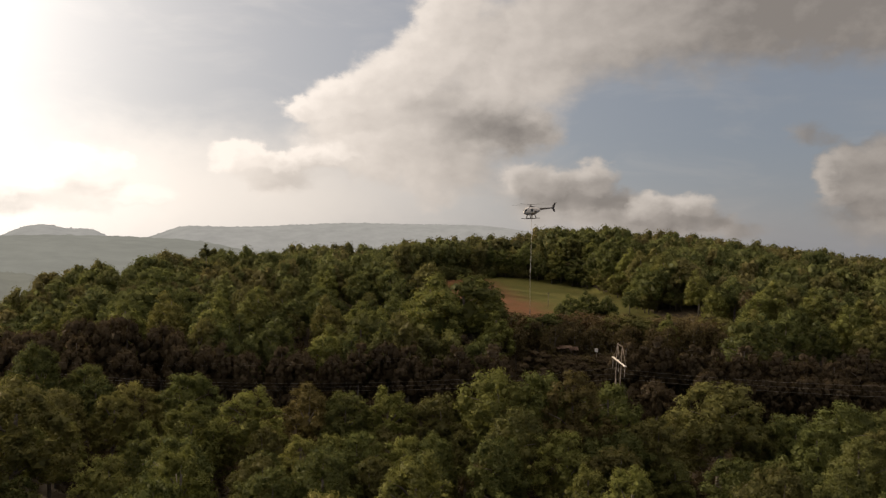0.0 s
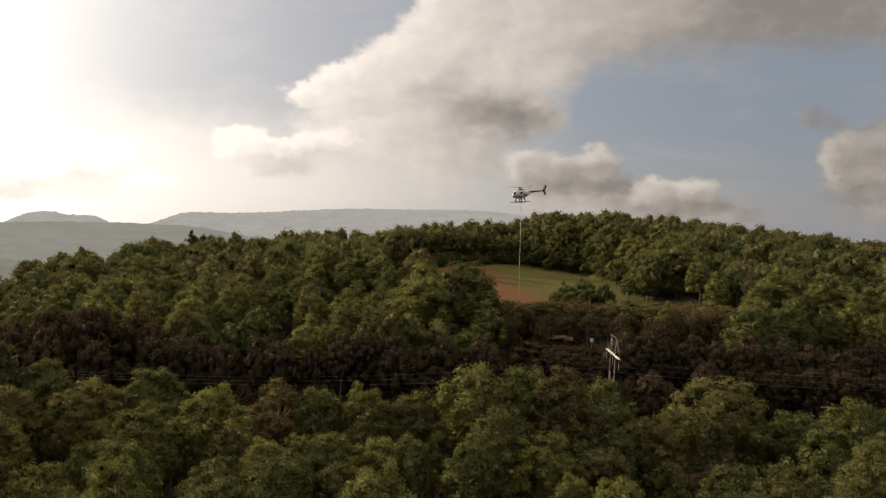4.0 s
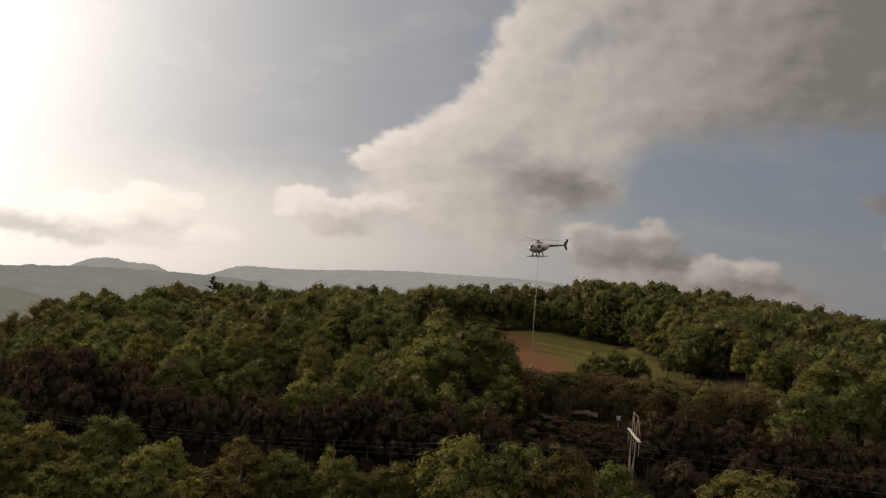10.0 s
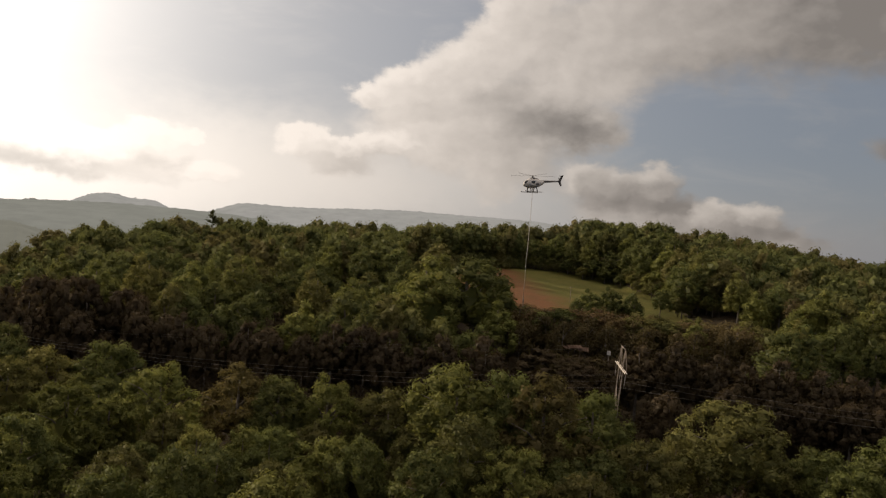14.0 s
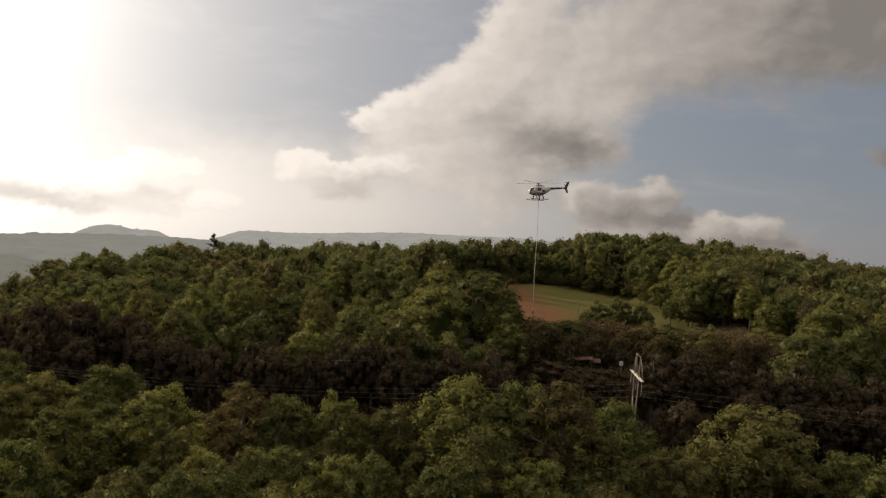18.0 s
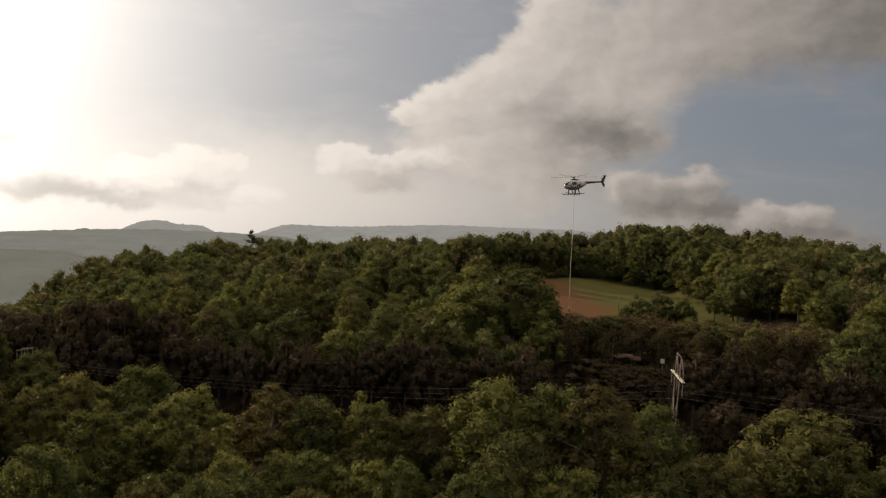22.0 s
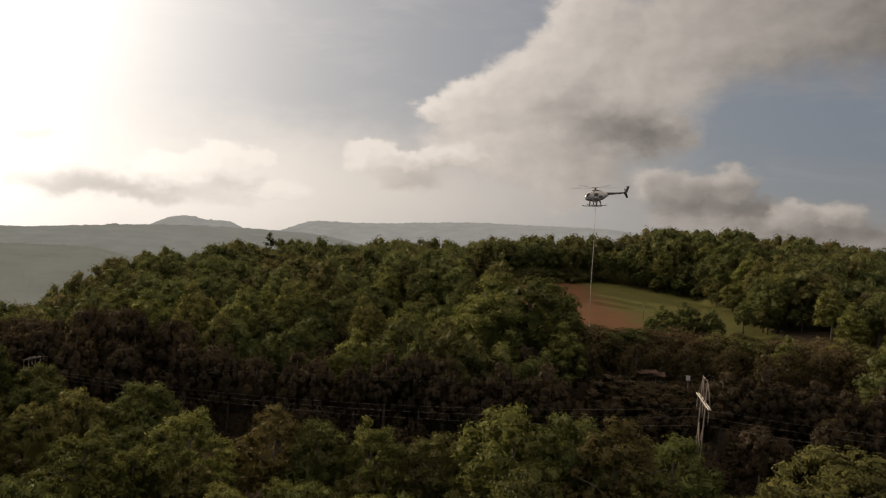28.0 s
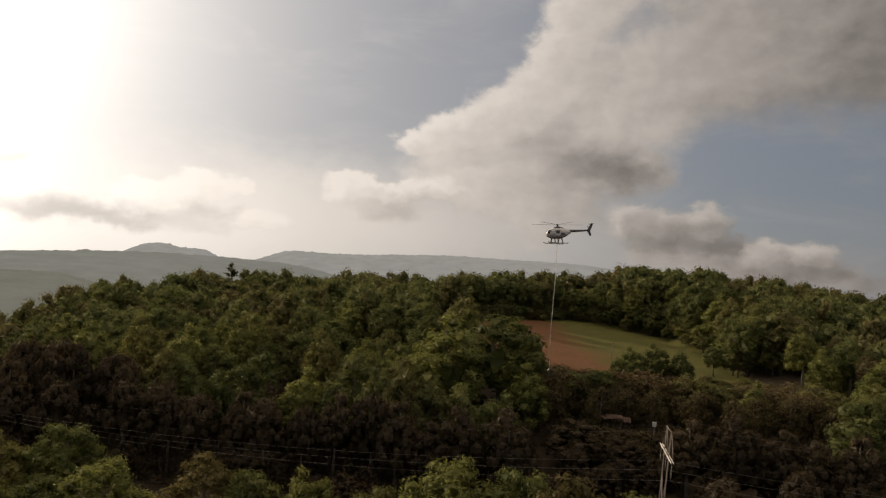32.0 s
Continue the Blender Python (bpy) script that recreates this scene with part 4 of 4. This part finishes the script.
# ---- power line ----
def h_frame(x, y, arm_z, base_z, turn, lean, half=6.3, rise=3.4, beam=ARM_WOOD, timber=POLE_WOOD):
    """Two-pole timber structure; turn is the heading of the crossarm."""
    root = tagged(new("transmission_tower"), "weathered timber two-pole power line tower with pale crossarm", "power pole", "towers of the power line")
    root.matrix_world = pose(x, y, base_z, 0, 0, turn) @ pose(0, 0, 0, 0, lean, 0)
    up, gap = arm_z - base_z, half * 0.38
    top = up + rise
    for s in (-1, 1):
        bm = bmesh.new()
        tube(bm, [(0, s * gap, -0.8), (0, s * gap * 0.99, up * 0.5), (0, s * gap * 0.98, top)], [0.115, 0.095, 0.075], 8)
        part("pole", bm, timber, root)
    for off in (-0.15, 0.15):
        bm = bmesh.new()
        box(bm, (0.09, 2 * half, 0.17), pose(off, 0, up), 0.02)
        part("crossarm", bm, beam, root, "pale weathered crossarm beam")
    bm = bmesh.new()
    tube(bm, [(0, -gap, top - 0.15), (0, gap, top - 0.15)], 0.07, 5)
    part("top_tie", bm, timber, root)
    for s in (-1, 1):
        for e in (half * 0.95, gap - 2.2):
            bm = bmesh.new()
            tube(bm, [(0.1, s * gap, top - 0.4), (0.1, s * e, up + 0.1)], 0.06, 5)
            part("brace", bm, timber, root)
        bm = bmesh.new()
        tube(bm, [(0.05 * s, s * gap, up - 3.4), (0.05 * s, -s * gap, up - 11.0)], 0.065, 6)
        part("cross_brace", bm, timber, root)
    for e in (-half * 0.93, 0, half * 0.93):
        bm = bmesh.new()
        tube(bm, [(0, e, up - 0.2), (0, e, up - 2.2)], 0.03, 5)
        string = part("insulator", bm, PORCELAIN, root, "hanging string of porcelain discs")
        for i in range(8):
            bm = bmesh.new()
            tube(bm, [(0, e, up - 0.45 - i * 0.2), (0, e, up - 0.52 - i * 0.2)], [0.035, 0.095], 8)
            part("disc", bm, PORCELAIN, string)
    return root, up, gap, half, top


LINE_TURN = -11.3
TOWERS = []
for tx, ty, arm, foot, half, rise in ((-76.5, 146, 17.9, -6.0, 2.3, 0.4), (37.0, 109.7, 23.4, 1.0, 6.3, 3.3), (150.0, 87.5, 24.0, 1.0, 6.3, 3.4)):
    root, up, gap, half, top = h_frame(tx, ty, arm, min(foot, float(land(tx, ty))), LINE_TURN, 2.5 if tx > 0 else 0.0, half, rise, ARM_WOOD if rise > 1 else BARK, POLE_WOOD if rise > 1 else BARK)
    TOWERS.append((root.matrix_world.copy(), up, gap, half, top))


def sag(a, b, drop, n=28):
    return [a.lerp(b, i / n) - Vector((0, 0, 4 * drop * (i / n) * (1 - i / n))) for i in range(n + 1)]


def make_wires():
    for (ma, ua, ga, ha, ta), (mb, ub, gb, hb, tb) in zip(TOWERS, TOWERS[1:]):
        for e in (-0.93, 0, 0.93):
            bm = bmesh.new()
            tube(bm, sag(ma @ Vector((0, e * ha, ua - 2.25)), mb @ Vector((0, e * hb, ub - 2.25)), 2.6), 0.013, 5)
            ob = part("power_cable", bm, WIRE, None)
            tagged(ob, "sagging aluminium power cable between timber towers", "cable", "cables of the power line")
        for s in (-1, 1):
            bm = bmesh.new()
            tube(bm, sag(ma @ Vector((0, s * ga, ta)), mb @ Vector((0, s * gb, tb)), 1.8), 0.005, 5)
            ob = part("shield_wire", bm, WIRE, None)
            tagged(ob, "thin steel shield wire on the tower tops", "cable", "cables of the power line")


make_wires()


# ---- helicopter with its long line ----
def shell(bm, stations, sides=18):
    """A body lofted through oval rings: x, centre z, half width, half height up, half height down."""
    rings = []
    for x, zc, w, hu, hd in stations:
        ring = []
        for j in range(sides):
            t = 2 * math.pi * j / sides
            s = math.sin(t)
            ring.append(bm.verts.new((x, w * math.cos(t), zc + (hu if s > 0 else hd) * s)))
        rings.append(ring)
    for q, s in zip(rings, rings[1:]):
        for j in range(sides):
            f = bm.faces.new((q[j], q[(j + 1) % sides], s[(j + 1) % sides], s[j]))
            f.smooth = True
    bm.faces.new(rings[0][::-1])
    bm.faces.new(rings[-1])
    bmesh.ops.recalc_face_normals(bm, faces=bm.faces)
    return bm


def wing(bm, root, tip, chord0, chord1, thick, sweep=0.0):
    """A blade or fin from root to tip."""
    root, tip = Vector(root), Vector(tip)
    span = (tip - root).normalized()
    fore = Vector((1, 0, 0)) if abs(span.x) < 0.7 else Vector((0, 1, 0))
    fore = (fore - span * fore.dot(span)).normalized()
    side = span.cross(fore)
    rings = []
    for p, c, off in ((root, chord0, 0.0), (tip, chord1, sweep)):
        rings.append([bm.verts.new(p + fore * (u * c + off) + side * (v * thick)) for u, v in ((0.5, 0), (0.2, 0.5), (-0.5, 0.06), (-0.5, -0.06), (0.2, -0.5))])
    for j in range(5):
        bm.faces.new((rings[0][j], rings[0][(j + 1) % 5], rings[1][(j + 1) % 5], rings[1][j]))
    bm.faces.new(rings[0][::-1])
    bm.faces.new(rings[1])
    bmesh.ops.recalc_face_normals(bm, faces=bm.faces)
    return bm


def make_helicopter():
    """Light utility helicopter; its nose points along +x of its own axes, the rotor hub stands at the top."""
    root = tagged(new("helicopter"), "small pale grey helicopter with dark tail boom hovering", "helicopter")
    bm = shell(bmesh.new(), [(1.66, -0.12, 0.05, 0.06, 0.06), (1.54, -0.10, 0.36, 0.42, 0.36), (1.18, -0.04, 0.60, 0.74, 0.58), (0.6, 0.0, 0.72, 0.94, 0.72),
                             (0.0, 0.02, 0.75, 0.98, 0.76), (-0.6, 0.06, 0.70, 0.94, 0.72), (-1.2, 0.16, 0.58, 0.76, 0.60), (-1.7, 0.28, 0.40, 0.52, 0.42), (-2.2, 0.42, 0.20, 0.22, 0.20)])
    body = part("fuselage", bm, PAINT_LIGHT, root, "pale grey egg-shaped cabin")
    # canopy panes lie just proud of the cabin
    for s in (-1, 1):
        bm = shell(bmesh.new(), [(1.47, 0.02, 0.02, 0.05, 0.05), (1.36, 0.08, 0.14, 0.26, 0.24), (1.10, 0.14, 0.20, 0.36, 0.34), (0.78, 0.18, 0.18, 0.36, 0.36), (0.62, 0.2, 0.02, 0.1, 0.1)], 10)
        bmesh.ops.translate(bm, verts=bm.verts, vec=(0.10, s * 0.36, 0.08))
        part("windscreen", bm, GLASS, body, "bubble windscreen pane")
        bm = box(bmesh.new(), (0.78, 0.10, 0.86), pose(0.10, s * 0.745, 0.14), 0.015)
        door = part("door", bm, PAINT_LIGHT, body, "pale side door")
        bm = box(bmesh.new(), (0.56, 0.05, 0.46), pose(0.10, s * 0.79, 0.28), 0.012)
        part("pane", bm, GLASS, door)
        bm = box(bmesh.new(), (0.62, 0.06, 0.34), pose(-0.70, s * 0.69, 0.02), 0.012)
        part("side_panel", bm, PAINT_DARK, body, "dark stripe panel")
    bm = shell(bmesh.new(), [(0.62, 0.86, 0.05, 0.05, 0.1), (0.3, 0.94, 0.22, 0.18, 0.2), (-0.3, 0.98, 0.26, 0.22, 0.3), (-1.0, 0.86, 0.2, 0.16, 0.3), (-1.5, 0.70, 0.06, 0.06, 0.1)], 12)
    part("mast_fairing", bm, PAINT_DARK, root)
    bm = tube(bmesh.new(), [(-1.7, 0, 0.52), (-3.4, 0, 0.66), (-5.15, 0, 0.80)], [0.24, 0.18, 0.12], 12)
    boom = part("tail_boom", bm, PAINT_DARK, root)
    bm = wing(bmesh.new(), (-5.05, 0, 0.72), (-5.5, 0, 1.85), 0.55, 0.34, 0.09, -0.1)
    fin = part("tail_fin", bm, PAINT_DARK, boom)
    bm = wing(bmesh.new(), (-5.05, 0, 0.80), (-5.35, 0, -0.05), 0.50, 0.30, 0.08, -0.05)
    part("lower_fin", bm, PAINT_DARK, boom)
    bm = wing(bmesh.new(), (-5.45, -0.75, 1.82), (-5.45, 0.75, 1.82), 0.34, 0.34, 0.06)
    part("tailplane", bm, PAINT_DARK, boom)
    for a in (25, 205):
        bm = wing(bmesh.new(), (0, 0, 0.06), (0, 0, 0.70), 0.14, 0.12, 0.03)
        bmesh.ops.transform(bm, matrix=pose(-5.12, 0.16, 0.8, 0, a, 0), verts=bm.verts)
        part("tail_rotor_blade", bm, BLADE, boom)
    bm = tube(bmesh.new(), [(-0.05, 0, 1.0), (-0.05, 0, 1.42)], [0.10, 0.07], 10)
    mast = part("rotor_mast", bm, METAL, root)
    bm = tube(bmesh.new(), [(-0.05, 0, 1.36), (-0.05, 0, 1.40), (-0.05, 0, 1.52)], [0.24, 0.26, 0.12], 12)
    part("rotor_hub", bm, METAL, mast)
    for i in range(5):
        bm = wing(bmesh.new(), (0, 0.18, 0), (0, 4.0, 0.10), 0.19, 0.17, 0.03)
        bmesh.ops.transform(bm, matrix=pose(-0.05, 0, 1.43, 0, 2.0, 14 + 72 * i), verts=bm.verts)
        part("rotor_blade", bm, BLADE, mast)
    for s in (-1, 1):
        bm = tube(bmesh.new(), [(1.75, s * 0.98, -1.24), (1.45, s * 0.98, -1.38), (-1.35, s * 0.98, -1.38), (-1.5, s * 0.98, -1.32)], 0.06, 8)
        skid = part("skid", bm, METAL, root)
        for x in (0.62, -0.55):
            bm = tube(bmesh.new(), [(x, s * 0.45, -0.50), (x - 0.05, s * 0.80, -0.92), (x - 0.08, s * 0.98, -1.36)], [0.12, 0.10, 0.08], 8)
            part("skid_leg", bm, PAINT_DARK, skid)
    bm = tube(bmesh.new(), [(-0.1, 0, -0.66), (-0.1, 0, -0.92)], [0.07, 0.05], 8)
    part("cargo_hook", bm, METAL, root)
    return root


HELI = (23.5, 122.0, 52.3)
heli = make_helicopter()
heli.matrix_world = pose(*HELI, 0, 0, 190) @ pose(0, 0, 0, 2, 2, 0)


def make_long_line():
    root = tagged(new("long_line"), "long pale rope hanging from the helicopter with a hook", "rope")
    root.location = heli.matrix_world @ Vector((-0.1, 0, -0.92))
    bm = tube(bmesh.new(), [(0, 0, 0.0), (0.10, 0.1, -6), (-0.05, 0, -13), (0.05, 0, -19.2)], 0.035, 6)
    part("rope", bm, ROPE, root)
    bm = tube(bmesh.new(), [(0.05, 0, -19.2), (0.05, 0, -20.0)], [0.12, 0.09], 8)
    weight = part("weight", bm, METAL, root)
    bm = tube(bmesh.new(), [(0.05, 0, -20.0), (0.05, 0, -20.3), (0.17, 0, -20.5), (0.05, 0, -20.65), (-0.06, 0, -20.5)], 0.035, 6)
    part("hook", bm, METAL, weight)


make_long_line()


# ---- pole and lean-to on the hillside ----
def make_field_pole():
    x, y = 59.5, 226.0
    z = float(land(x, y))
    root = tagged(new("utility_pole"), "slim grey timber pole standing in the field", "pole")
    root.location = (x, y, z)
    bm = tube(bmesh.new(), [(0, 0, -0.5), (0, 0, 5.2)], [0.12, 0.08], 8)
    part("shaft", bm, POLE_WOOD, root)
    bm = box(bmesh.new(), (1.0, 0.10, 0.12), pose(0, 0, 4.9), 0.02)
    part("crossarm", bm, POLE_WOOD, root)


make_field_pole()


def make_lean_to():
    """A lean-to roof of rusty sheets on posts below the field, and a pale box on a post."""
    x, y = 43.2, 156.8
    z = float(land(x, y))
    roof = 19.9 - z
    root = tagged(new("lean_to"), "rusty corrugated roof sheets on timber posts in the scrub", "shed")
    root.location = (x, y, z)
    for dx, dz, tilt, turn, w in ((0, 0.0, 16, 5, 3.4), (2.0, -0.45, 24, -12, 2.4), (-1.6, -0.25, 12, 16, 2.0)):
        bm = bmesh.new()
        n = 18
        top = [[bm.verts.new(((j / n - 0.5) * w, s, 0.05 * math.sin(j * 1.8))) for j in range(n + 1)] for s in (-0.9, 0.9)]
        for j in range(n):
            bm.faces.new((top[0][j], top[0][j + 1], top[1][j + 1], top[1][j]))
        bmesh.ops.solidify(bm, geom=bm.faces[:], thickness=0.02)
        bmesh.ops.transform(bm, matrix=pose(dx, 0, roof + dz, tilt, 0, turn), verts=bm.verts)
        part("sheet", bm, RUST, root)
    for dx in (-1.2, 1.4):
        bm = tube(bmesh.new(), [(dx, 0.3, -0.4), (dx, 0.3, roof - 0.1)], 0.09, 6)
        part("post", bm, POLE_WOOD, root)
    x, y = 50.0, 153.5
    z = float(land(x, y))
    high = 19.4 - z
    box_root = tagged(new("equipment_box"), "small pale metal box on a post in the brush", "box")
    box_root.location = (x, y, z)
    part("post", tube(bmesh.new(), [(0, 0, -0.4), (0, 0, high - 0.4)], 0.09, 7), POLE_WOOD, box_root)
    body = part("body", box(bmesh.new(), (0.7, 0.5, 0.8), pose(0, 0, high), 0.05), PAINT_LIGHT, box_root)
    part("lid", box(bmesh.new(), (0.8, 0.6, 0.1), pose(0, 0, high + 0.45), 0.03), STEEL, body)


make_lean_to()
